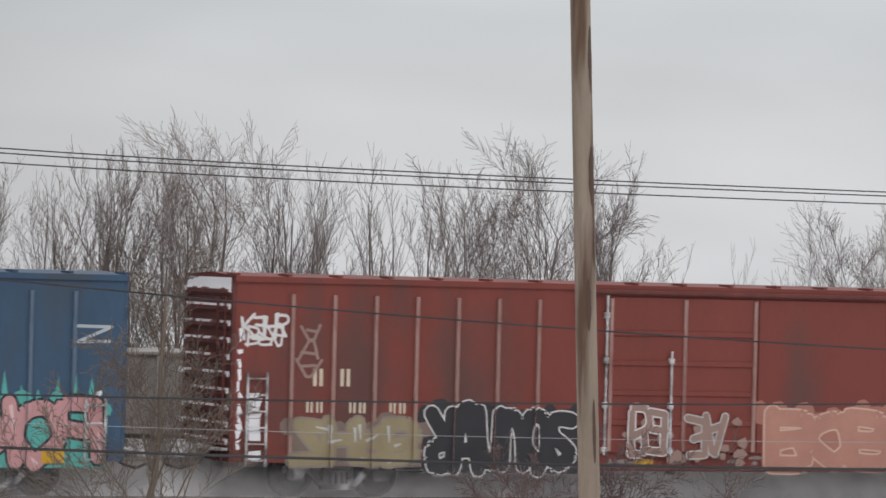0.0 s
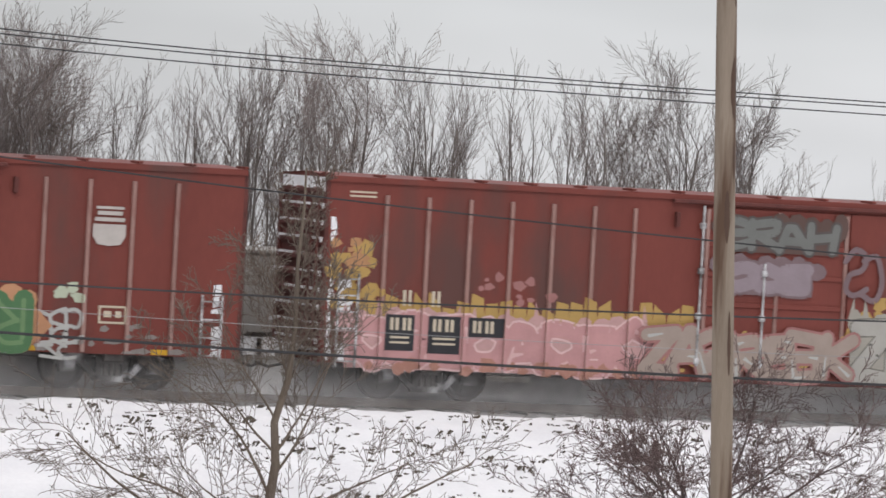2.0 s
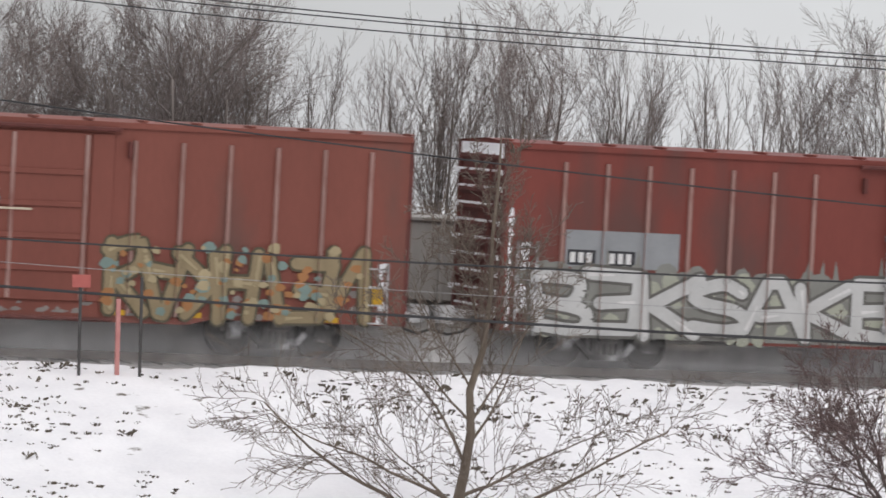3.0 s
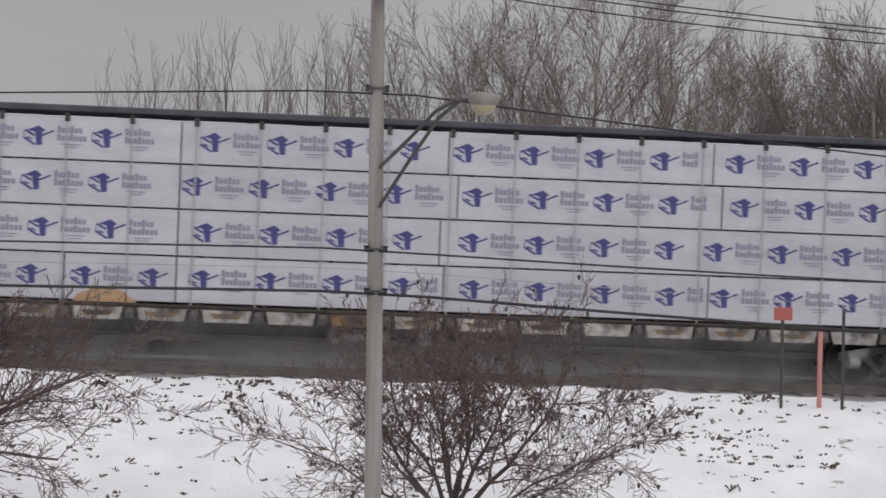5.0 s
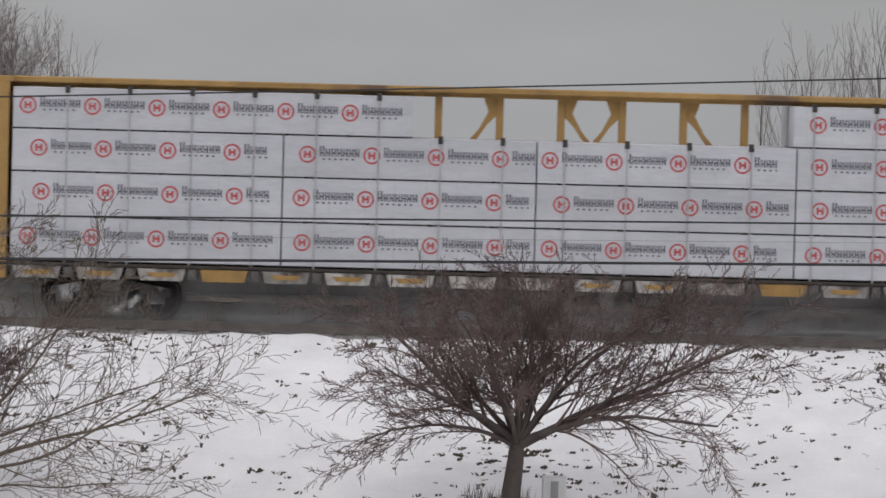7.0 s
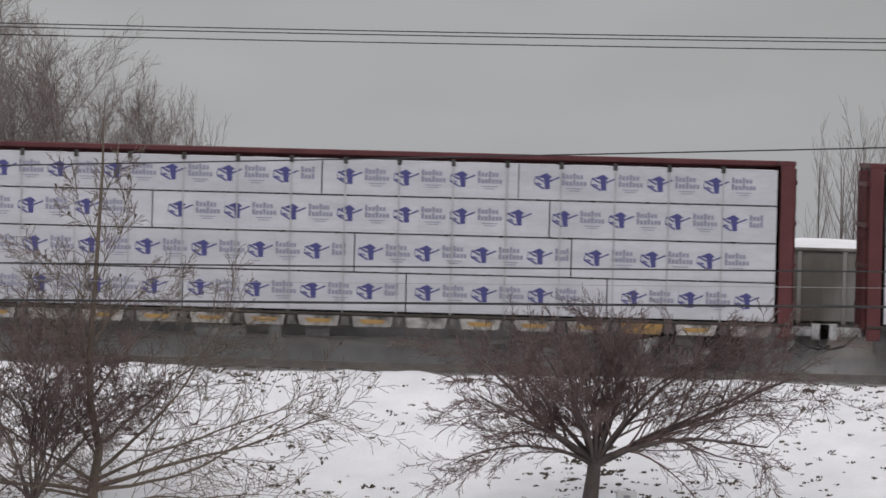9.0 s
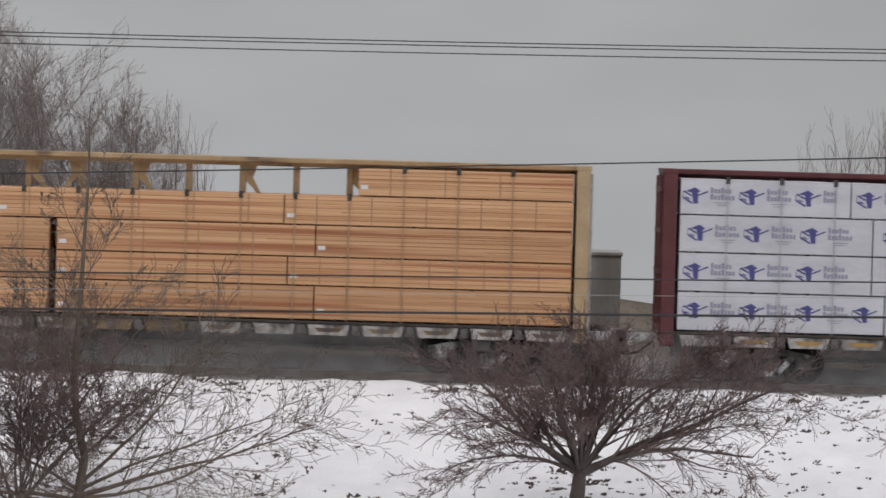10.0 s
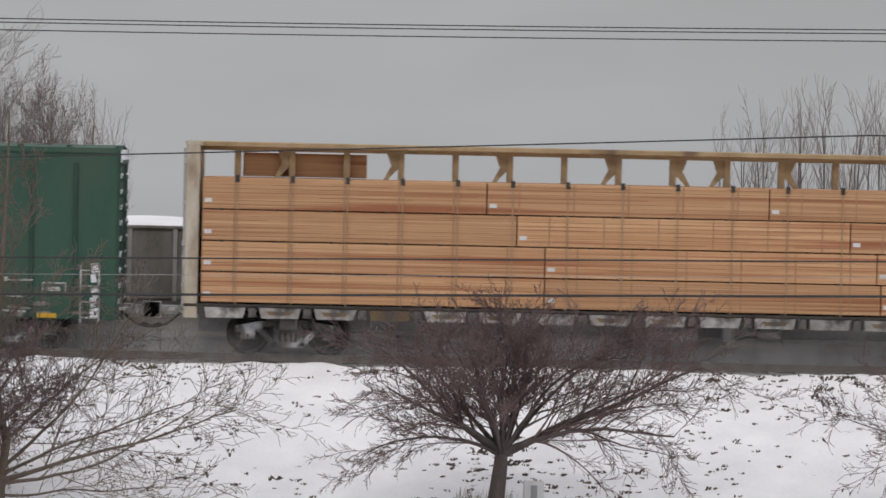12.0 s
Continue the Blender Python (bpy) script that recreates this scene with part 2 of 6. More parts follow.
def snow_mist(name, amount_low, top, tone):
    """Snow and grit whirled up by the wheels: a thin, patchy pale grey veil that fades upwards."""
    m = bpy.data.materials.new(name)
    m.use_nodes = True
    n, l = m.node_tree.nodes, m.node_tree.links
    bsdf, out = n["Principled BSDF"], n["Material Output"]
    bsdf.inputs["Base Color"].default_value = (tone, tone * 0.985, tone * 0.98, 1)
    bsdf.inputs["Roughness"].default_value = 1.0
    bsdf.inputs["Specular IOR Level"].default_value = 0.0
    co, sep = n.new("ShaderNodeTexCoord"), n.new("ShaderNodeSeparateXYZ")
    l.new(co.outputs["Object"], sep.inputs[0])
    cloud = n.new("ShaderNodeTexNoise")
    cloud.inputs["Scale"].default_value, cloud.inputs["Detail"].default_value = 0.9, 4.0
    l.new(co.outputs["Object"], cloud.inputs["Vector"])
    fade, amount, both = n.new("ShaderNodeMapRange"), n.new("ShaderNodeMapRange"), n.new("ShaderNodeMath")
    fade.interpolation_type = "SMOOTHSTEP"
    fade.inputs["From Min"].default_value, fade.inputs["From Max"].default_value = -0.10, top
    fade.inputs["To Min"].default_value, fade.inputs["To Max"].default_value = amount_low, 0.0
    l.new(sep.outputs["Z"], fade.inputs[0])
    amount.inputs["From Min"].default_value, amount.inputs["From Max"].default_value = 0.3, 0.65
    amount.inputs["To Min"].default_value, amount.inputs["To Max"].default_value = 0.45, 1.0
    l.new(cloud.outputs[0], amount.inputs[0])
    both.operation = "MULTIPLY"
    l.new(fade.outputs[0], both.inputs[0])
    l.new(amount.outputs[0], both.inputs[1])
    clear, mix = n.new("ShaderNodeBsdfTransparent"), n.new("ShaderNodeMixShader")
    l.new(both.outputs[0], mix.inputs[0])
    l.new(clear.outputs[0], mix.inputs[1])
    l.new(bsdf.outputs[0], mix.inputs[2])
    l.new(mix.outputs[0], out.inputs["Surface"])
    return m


# Haze as coloured sheets; tone raised for light the snow would scatter.
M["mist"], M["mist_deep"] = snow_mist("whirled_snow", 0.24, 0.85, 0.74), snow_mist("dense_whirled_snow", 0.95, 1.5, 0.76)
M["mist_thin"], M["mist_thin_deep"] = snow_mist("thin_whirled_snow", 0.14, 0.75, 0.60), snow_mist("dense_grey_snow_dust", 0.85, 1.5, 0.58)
FLAT = {}


def ink(name, c):
    """Sprayed or printed colour, slightly uneven."""
    if name not in FLAT:
        FLAT[name] = material(name, darker(c, 0.82), c, 0.65, 0, 2.0, 18, 0.05)
    return FLAT[name]


# ---- mesh helpers ----
class Mesh:
    """A list of polygons that becomes one mesh."""

    def __init__(self):
        self.v, self.f = [], []

    def poly(self, pts):
        k = len(self.v)
        self.v += [tuple(q) for q in pts]
        self.f.append(tuple(range(k, k + len(pts))))

    def box(self, x0, x1, y0, y1, z0, z1, c=0.0):
        """A box; c: chamfer of its edges towards -y."""
        a = [(x0, y1, z0), (x1, y1, z0), (x1, y1, z1), (x0, y1, z1)]
        b = [(x0, y0 + c, z0), (x1, y0 + c, z0), (x1, y0 + c, z1), (x0, y0 + c, z1)]
        k = len(self.v)
        self.v += a + b
        self.f += [(k + 3, k + 2, k + 1, k)] + [(k + i, k + (i + 1) % 4, k + 4 + (i + 1) % 4, k + 4 + i) for i in range(4)]
        if c:
            d = [(x0 + c, y0, z0 + c), (x1 - c, y0, z0 + c), (x1 - c, y0, z1 - c), (x0 + c, y0, z1 - c)]
            self.v += d
            self.f += [(k + 4 + i, k + 4 + (i + 1) % 4, k + 8 + (i + 1) % 4, k + 8 + i) for i in range(4)] + [(k + 8, k + 9, k + 10, k + 11)]
        else:
            self.f += [(k + 4, k + 5, k + 6, k + 7)]

    def prism(self, xz, y0, y1):
        """A polygon in x and z, extruded from y0 (front) to y1."""
        k, n = len(self.v), len(xz)
        self.v += [(x, y0, z) for x, z in xz] + [(x, y1, z) for x, z in xz]
        self.f += [tuple(range(k, k + n)), tuple(range(k + 2 * n - 1, k + n - 1, -1))]
        self.f += [(k + (i + 1) % n, k + i, k + n + i, k + n + (i + 1) % n) for i in range(n)]

    def tube(self, p, q, r0, r1, n=6, caps=False):
        p, q = Vector(p), Vector(q)
        d = (q - p).normalized()
        u = d.orthogonal().normalized()
        w = d.cross(u)
        k = len(self.v)
        for c, r in ((p, r0), (q, r1)):
            for i in range(n):
                a = 2 * math.pi * i / n
                self.v.append(tuple(c + u * (r * math.cos(a)) + w * (r * math.sin(a))))
        self.f += [(k + i, k + (i + 1) % n, k + n + (i + 1) % n, k + n + i) for i in range(n)]
        if caps:
            self.f += [tuple(range(k + n - 1, k - 1, -1)), tuple(range(k + n, k + 2 * n))]

    def sweep(self, pts, radii, n=5):
        """One unbroken tube along a run of points, closed at its tip."""
        k, u = len(self.v), None
        for i, p in enumerate(pts):
            d = (pts[min(i + 1, len(pts) - 1)] - pts[max(i - 1, 0)]).normalized()
            u = d.orthogonal() if u is None else u - d * u.dot(d)
            u = u.normalized() if u.length > 1e-6 else d.orthogonal().normalized()
            w = d.cross(u)
            for j in range(n):
                a = 2 * math.pi * j / n
                self.v.append(tuple(p + u * (radii[i] * math.cos(a)) + w * (radii[i] * math.sin(a))))
        for i in range(len(pts) - 1):
            self.f += [(k + i * n + j, k + i * n + (j + 1) % n, k + (i + 1) * n + (j + 1) % n, k + (i + 1) * n + j) for j in range(n)]
        m = k + (len(pts) - 1) * n
        self.f.append(tuple(range(m, m + n)))

    def lathe(self, centre, axis, profile, n=20):
        """A profile of (along, radius) turned about an axis through centre."""
        c, d = Vector(centre), Vector(axis).normalized()
        u = d.orthogonal().normalized()
        w = d.cross(u)
        k = len(self.v)
        for along, r in profile:
            for i in range(n):
                a = 2 * math.pi * i / n
                self.v.append(tuple(c + d * along + u * (r * math.cos(a)) + w * (r * math.sin(a))))
        for j in range(len(profile) - 1):
            for i in range(n):
                self.f.append((k + j * n + i, k + j * n + (i + 1) % n, k + (j + 1) * n + (i + 1) % n, k + (j + 1) * n + i))

    def done(self, name, mat, smooth=False):
        me = bpy.data.meshes.new(name)
        me.from_pydata(self.v, [], self.f)
        me.materials.append(mat)
        if smooth:
            me.polygons.foreach_set("use_smooth", [True] * len(me.polygons))
        me.update()
        return me


def part(name, mesh, mat, parent, label="", at=None, smooth=False):
    """Links a Mesh, or ready mesh data, as one object under a thing or a part."""
    data = mesh.done(name, mat, smooth) if isinstance(mesh, Mesh) else mesh
    ob = new(name, data)
    ob.parent = parent
    if at is not None:
        ob.matrix_basis = at
    if label:
        ob["label"] = label
    return ob


def thing(name, label, category, group="", at=None, kind=""):
    ob = tagged(new(name), label, category, group, kind)
    if at is not None:
        ob.matrix_basis = at
    return ob


# ---- ground, tracks ----
def ground_height(x, y):
    """Snowy bank below the track, falling to a flat lot; level behind the crest."""
    prof = ((-400, -3.3), (55, -3.3), (64, -3.15), (67, -2.95), (70, -2.45), (74, -1.25), (77.0, -0.38), (78.4, -0.10), (78.75, -0.14), (79.1, -0.34), (79.6, -0.36), (97, -0.5), (112, -3.0), (140, -6.5), (5000, -215.0))
    z = prof[-1][1]
    for (y0, z0), (y1, z1) in zip(prof, prof[1:]):
        if y0 <= y <= y1:
            z = z0 + (z1 - z0) * (y - y0) / (y1 - y0)
            break
    if 50 < y < 79.0:
        z += 0.10 * noise.noise((x * 0.35, y * 0.5, 3.0)) + 0.075 * noise.noise((x * 1.3, y * 1.7, 9.0)) + 0.04 * noise.noise((x * 4.0, y * 4.0, 1.0))
    return z


def steps(coarse_a, fine_a, fine_b, coarse_b, step):
    far_a = [fine_a - (fine_a - coarse_a) * (k / 7) ** 2.5 for k in range(7, 0, -1)]
    far_b = [fine_b + (coarse_b - fine_b) * (k / 7) ** 2.5 for k in range(1, 8)]
    n = int((fine_b - fine_a) / step)
    return far_a + [fine_a + (fine_b - fine_a) * k / n for k in range(n + 1)] + far_b


gx, gy = steps(-2500, -22, 58, 2500, 0.22), steps(-300, 61, 80, 4500, 0.18)
ground_me = bpy.data.meshes.new("ground")
ground_me.from_pydata([(x, y, ground_height(x, y)) for y in gy for x in gx], [],
                      [(j * len(gx) + i, j * len(gx) + i + 1, (j + 1) * len(gx) + i + 1, (j + 1) * len(gx) + i) for j in range(len(gy) - 1) for i in range(len(gx) - 1)])
ground_me.polygons.foreach_set("use_smooth", [True] * len(ground_me.polygons))


def snow_ground():
    """Snow with thin spots where dead grass and soil show."""
    m = M["snow"].copy()
    m.name = "snowy_ground"
    n, l = m.node_tree.nodes, m.node_tree.links
    bsdf = n["Principled BSDF"]
    base = bsdf.inputs["Base Color"].links[0].from_socket
    co = n.new("ShaderNodeTexCoord")
    thin, where = n.new("ShaderNodeTexNoise"), n.new("ShaderNodeTexNoise")
    thin.inputs["Scale"].default_value, thin.inputs["Detail"].default_value = 2.6, 6.0
    where.inputs["Scale"].default_value, where.inputs["Detail"].default_value = 0.35, 2.0
    l.new(co.outputs["Object"], thin.inputs["Vector"])
    l.new(co.outputs["Object"], where.inputs["Vector"])
    add = n.new("ShaderNodeMath")
    add.operation = "MULTIPLY_ADD"
    add.inputs[1].default_value = 0.45
    l.new(where.outputs[0], add.inputs[0])
    l.new(thin.outputs[0], add.inputs[2])
    cut = n.new("ShaderNodeMapRange")
    cut.inputs["From Min"].default_value, cut.inputs["From Max"].default_value = 0.93, 1.0
    l.new(add.outputs[0], cut.inputs[0])
    mix = n.new("ShaderNodeMix")
    mix.data_type = "RGBA"
    mix.inputs[7].default_value = (0.10, 0.085, 0.06, 1)
    l.new(cut.outputs[0], mix.inputs["Factor"])
    l.new(base, mix.inputs[6])
    l.new(mix.outputs[2], bsdf.inputs["Base Color"])
    return m


ground_me.materials.append(snow_ground())
ground = tagged(new("ground", ground_me), "snow-covered grassy bank below a railway", "ground", kind="structure")


def strip(name, y0, y1, z, label):
    """A bed of broken stone with sloping shoulders."""
    b = Mesh()
    prof = ((y0 - 0.25, -0.42), (y0 + 0.1, z), (y1 - 0.1, z), (y1 + 0.3, -0.45))
    for i in range(120):
        x0, x1 = -60 + i, -59 + i
        for (ya, za), (yb, zb) in zip(prof, prof[1:]):
            ja, jb = 0.03 * noise.noise((x0, ya, 0)), 0.03 * noise.noise((x1, ya, 0))
            b.poly([(x0, ya, za + ja), (x1, ya, za + jb), (x1, yb, zb + jb), (x0, yb, zb + ja)])
    return tagged(part(name, b, M["ballast"], None), label, "ballast", kind="structure")


strip("ballast", 79.15, 89.7, -0.20, "snow-dusted grey stone ballast under both tracks, paled further against shade")
# Added dark bank: blocks the bright far snow from showing beneath the cars.
bank = Mesh()
for i in range(160):
    x0, x1 = -60 + i, -59 + i
    h0, h1 = (1.15 + 0.45 * noise.noise((q * 0.23, 4.0, 0)) for q in (x0, x1))
    for (ya, ka), (yb, kb) in (((89.3, -0.2), (91.5, 0.12)), ((91.5, 0.12), (97.2, 0.6)), ((97.2, 0.6), (98.6, 1.0)), ((98.6, 1.0), (101.5, 0.3)), ((101.5, 0.3), (106, -3.5))):
        bank.poly([(x0, ya, ka * h0), (x1, ya, ka * h1), (x1, yb, kb * h1), (x0, yb, kb * h0)])
tagged(part("earth_bank", bank, M["grass"], None), "added dark brown bank that hides bright snow behind the siding", "bank", kind="structure")
tie = Mesh()
tie.box(-0.11, 0.11, -1.3, 1.3, -0.26, -0.165, 0.012)
tie_me = tie.done("railway_tie", M["tie"])
for y_track, near in ((81.4, True), (87.4, False)):
    track = thing("railway_track", "railway track with rusty steel rails on dark wooden ties", "track", "railway tracks", pose(0, y_track, 0), "structure")
    for s in (-0.7175, 0.7175):
        b = Mesh()
        b.box(-60, 60, s - 0.035, s + 0.035, -0.045, 0.0)
        b.box(-60, 60, s - 0.01, s + 0.01, -0.14, -0.045)
        b.box(-60, 60, s - 0.07, s + 0.07, -0.165, -0.14)
        part("rail", b, M["rail"], track, "worn steel rail")
    if near:
        for k in range(130):
            part("tie", tie_me, None, track, at=pose(-25 + 0.6 * k, 0, 0))


# ---- flat shapes on a side wall: paint, print, patches ----
FACE, RIB = -1.4, 0.055


def clip(poly, x, keep_right):
    out = []
    for a, b in zip(poly, poly[1:] + poly[:1]):
        ia, ib = (a[0] >= x) == keep_right, (b[0] >= x) == keep_right
        if ia:
            out.append(a)
        if ia != ib:
            s = (x - a[0]) / (b[0] - a[0])
            out.append((x, a[1] + (b[1] - a[1]) * s))
    return out


def rect(x0, x1, z0, z1):
    return [(x0, z0), (x1, z0), (x1, z1), (x0, z1)]


def disc(x, z, rx, rz=None, n=12):
    rz = rz or rx
    return [(x + rx * math.cos(2 * math.pi * i / n), z + rz * math.sin(2 * math.pi * i / n)) for i in range(n)]


def ring(x, z, r0, r1, n=14):
    out = []
    for h in (0, 1):
        a = [math.pi * (h + i / n) for i in range(n + 1)]
        out.append([(x + r1 * math.cos(p), z + r1 * math.sin(p)) for p in a] + [(x + r0 * math.cos(p), z + r0 * math.sin(p)) for p in reversed(a)])
    return out


def bar(a, b, w0, w1=None):
    w1 = w0 if w1 is None else w1
    dx, dz = b[0] - a[0], b[1] - a[1]
    n = math.hypot(dx, dz) or 1
    nx, nz = -dz / n / 2, dx / n / 2
    return [(a[0] - nx * w0, a[1] - nz * w0), (b[0] - nx * w1, b[1] - nz * w1), (b[0] + nx * w1, b[1] + nz * w1), (a[0] + nx * w0, a[1] + nz * w0)]


def sheet(polys, layer=1, ribs=(), face=FACE, stack=0.00005):
    """Polygons laid on a side wall that faces -y, following the ribs that stand out from it."""
    m = Mesh()
    for i, poly in enumerate(polys):
        y = face - 0.004 * layer - stack * (i % 60)
        pieces, rest = [], poly
        for r0, r1 in ribs:
            if not rest or r1 < min(q[0] for q in poly) or r0 > max(q[0] for q in poly):
                continue
            left, mid = clip(rest, r0, False), clip(clip(rest, r0, True), r1, False)
            rest = clip(rest, r1, True)
            if len(left) > 2:
                pieces.append((left, 0))
            if len(mid) > 2:
                pieces.append((mid, RIB))
        if len(rest) > 2:
            pieces.append((rest, 0))
        for q, d in pieces:
            area = sum(a[0] * b[1] - b[0] * a[1] for a, b in zip(q, q[1:] + q[:1]))
            if abs(area) > 1e-6:
                m.poly([(x, y - d, z) for x, z in (q if area > 0 else q[::-1])])
    return m


# strokes of sprayed letter shapes in a unit cell; a leading 1 marks a curved stroke
GLYPHS = {
    "S": ((1, (0.95, 0.82), (0.5, 1.0), (0.08, 0.8), (0.28, 0.56), (0.75, 0.44), (0.93, 0.2), (0.5, 0.0), (0.03, 0.14)),),
    "A": ((0, (0.0, 0.0), (0.42, 1.0), (0.6, 1.0), (1.0, 0.0)), (0, (0.2, 0.34), (0.82, 0.34))),
    "K": ((0, (0.12, 1.0), (0.1, 0.0)), (0, (0.95, 1.0), (0.18, 0.5), (1.0, 0.0))),
    "E": ((0, (0.95, 1.0), (0.12, 0.94), (0.08, 0.05), (1.0, 0.0)), (0, (0.12, 0.5), (0.8, 0.53))),
    "N": ((0, (0.05, 0.0), (0.08, 1.0), (0.92, 0.02), (0.95, 1.0)),),
    "V": ((0, (0.0, 1.0), (0.5, 0.0), (1.0, 1.0)),),
    "I": ((0, (0.45, 1.0), (0.55, 0.0)),),
    "T": ((0, (0.0, 0.94), (1.0, 1.0)), (0, (0.52, 0.97), (0.46, 0.0))),
    "R": ((0, (0.1, 0.0), (0.1, 0.95)), (1, (0.1, 0.95), (0.75, 1.0), (0.85, 0.65), (0.2, 0.5)), (0, (0.3, 0.5), (1.0, 0.0))),
    "O": ((1, (0.5, 1.0), (0.05, 0.6), (0.2, 0.08), (0.75, 0.05), (0.95, 0.6), (0.5, 1.0)),),
    "P": ((0, (0.1, 0.0), (0.1, 0.95)), (1, (0.1, 0.95), (0.8, 1.0), (0.9, 0.62), (0.15, 0.48))),
    "B": ((0, (0.1, 0.0), (0.1, 1.0)), (1, (0.1, 1.0), (0.8, 0.92), (0.7, 0.55), (0.2, 0.52)), (1, (0.2, 0.52), (0.9, 0.42), (0.8, 0.04), (0.1, 0.0))),
    "U": ((1, (0.05, 1.0), (0.08, 0.3), (0.45, 0.0), (0.85, 0.3), (0.95, 1.0)),),
    "n": ((1, (0.05, 0.0), (0.08, 0.7), (0.45, 1.0), (0.85, 0.7), (0.95, 0.0)),),
    "C": ((1, (0.95, 0.85), (0.5, 1.0), (0.05, 0.55), (0.4, 0.0), (0.95, 0.18)),),
    "H": ((0, (0.1, 1.0), (0.1, 0.0)), (0, (0.9, 1.0), (0.9, 0.0)), (0, (0.1, 0.5), (0.9, 0.52))),
    "Z": ((0, (0.0, 0.95), (0.95, 1.0), (0.05, 0.05), (1.0, 0.0)),),
    "J": ((1, (0.95, 1.0), (0.7, 0.9), (0.72, 0.25), (0.35, 0.0), (0.0, 0.2)),),
}


def curve(pts, n=5):
    """A smooth run through the points."""
    q = [pts[0]] + list(pts) + [pts[-1]]
    out = []
    for a, b, c, d in zip(q, q[1:], q[2:], q[3:]):
        for i in range(n):
            t = i / n
            out.append(tuple(0.5 * (2 * b[k] + (c[k] - a[k]) * t + (2 * a[k] - 5 * b[k] + 4 * c[k] - d[k]) * t * t + (3 * b[k] - a[k] - 3 * c[k] + d[k]) * t ** 3) for k in (0, 1)))
    return out + [tuple(pts[-1])]


def letter_runs(text, x0, x1, z0, z1, rng, lean=0.1, jitter=0.07, overlap=0.08, plain=()):
    """The strokes of a row of letter shapes that fill a box."""
    w, h = (x1 - x0) / len(text), z1 - z0
    runs = []
    for k, ch in enumerate(text):
        dz, tall, slant = rng.uniform(-0.05, 0.05) * h, rng.uniform(0.9, 1.08), lean * rng.uniform(-1, 1)
        fx, fz = (rng.random() < 0.6, rng.random() < 0.5) if k not in plain else (False, False)
        for bent, *pts in GLYPHS[ch]:
            pts = [(1 - u if fx else u, 1 - v if fz else v) for u, v in pts]
            pts = [(x0 + w * (k - overlap / 2 + (1 + overlap) * (u + rng.uniform(-jitter, jitter)) + slant * (v - 0.5)), z0 + dz + h * tall * (v + rng.uniform(-jitter, jitter))) for u, v in pts]
            runs.append(curve(pts) if bent else pts)
    return runs


def ribbon(pts, w, rng=None):
    """Overlapping bars and round joints along a run."""
    out = [bar(a, b, w) for a, b in zip(pts, pts[1:])]
    return out + [disc(x, z, w / 2, n=9) for x, z in pts[::3 if len(pts) > 6 else 1] + [pts[-1]]]


def coat_part(name, polys, layer, ribs, mat, parent, label="", face=FACE):
    return tagged(part(name, sheet(polys, layer, ribs, face), mat, parent, label), kind="stuff")


def graffiti(car, text, x0, x1, z0, z1, fill, edge, seed, ribs, width=0.26, line=0.05, back=None, layer=1, label="spray-painted graffiti lettering", bright=None, lean=0.12, drips=0.0, back_up=0.0, overlap=0.08, plain=()):
    """Sprayed letters: a ragged backing cloud, an outline, a fill and highlights, each a thin coat on the car's side."""
    rng = random.Random(seed)
    t = width
    runs = letter_runs(text, x0 + t / 2, x1 - t / 2, z0 + t / 2 + line, z1 - t / 2 - line, rng, lean, overlap=overlap, plain=plain)
    coat = coat_part("graffiti", [q for r in runs for q in ribbon(r, t + 2 * line)], layer + 1, ribs, edge, car, label)
    if back:
        n = max(4, int((x1 - x0) / 0.32))
        cloud = [rect(x0, x1, z0 + 0.02, z1 - 0.2)]
        for k in range(n + 1):
            x = x0 + (x1 - x0) * k / n
            cloud.append(disc(x + rng.uniform(-0.08, 0.08), z1 - rng.uniform(0.12, 0.3) + back_up, rng.uniform(0.16, 0.28), rng.uniform(0.14, 0.3), 9))
            if rng.random() < drips:
                tip = z1 + back_up + rng.uniform(0.05, 0.45)
                cloud.append([(x - 0.09, z1 - 0.2), (x + 0.09, z1 - 0.2), (x + rng.uniform(-0.05, 0.05), tip)])
        coat_part("backing", cloud, layer, ribs, back, coat)
    coat_part("fill", [q for r in runs for q in ribbon(r, t)], layer + 2, ribs, fill, coat)
    if bright:
        shine = []
        for r in runs:
            a, b = r[0], r[min(len(r) - 1, 3 if len(r) > 6 else 1)]
            shine.append(bar((a[0] + t * 0.12, a[1] - t * 0.1), ((a[0] + b[0]) / 2 + t * 0.12, (a[1] + b[1]) / 2), t * 0.3, t * 0.12))
        coat_part("highlight", shine, layer + 3, ribs, bright, coat)
    return coat


def scrawl(car, text, x0, x1, z0, z1, mat, seed, ribs, w=0.05, layer=2, lean=0.25):
    """A quick tag in thin sprayed lines."""
    rng = random.Random(seed)
    runs = letter_runs(text, x0, x1, z0, z1, rng, lean, 0.09, 0.3)
    return coat_part("graffiti", [q for r in runs for q in ribbon(r, w)], layer, ribs, mat, car, "thin scrawled graffiti tag")


def splashes(car, x0, x1, z0, z1, count, mat, seed, ribs, layer=1, size=0.16, label="sprayed patches of paint"):
    """Ragged blots of paint or stuck snow."""
    rng = random.Random(seed)
    out = []
    for _ in range(count):
        x, z, r, k = rng.uniform(x0, x1), rng.uniform(z0, z1), size * rng.uniform(0.4, 1.2), rng.randint(5, 8)
        out.append([(x + r * rng.uniform(0.6, 1.2) * math.cos(2 * math.pi * i / k), z + 0.8 * r * rng.uniform(0.6, 1.2) * math.sin(2 * math.pi * i / k)) for i in range(k)])
    return coat_part("paint_patch", out, layer, ribs, mat, car, label)


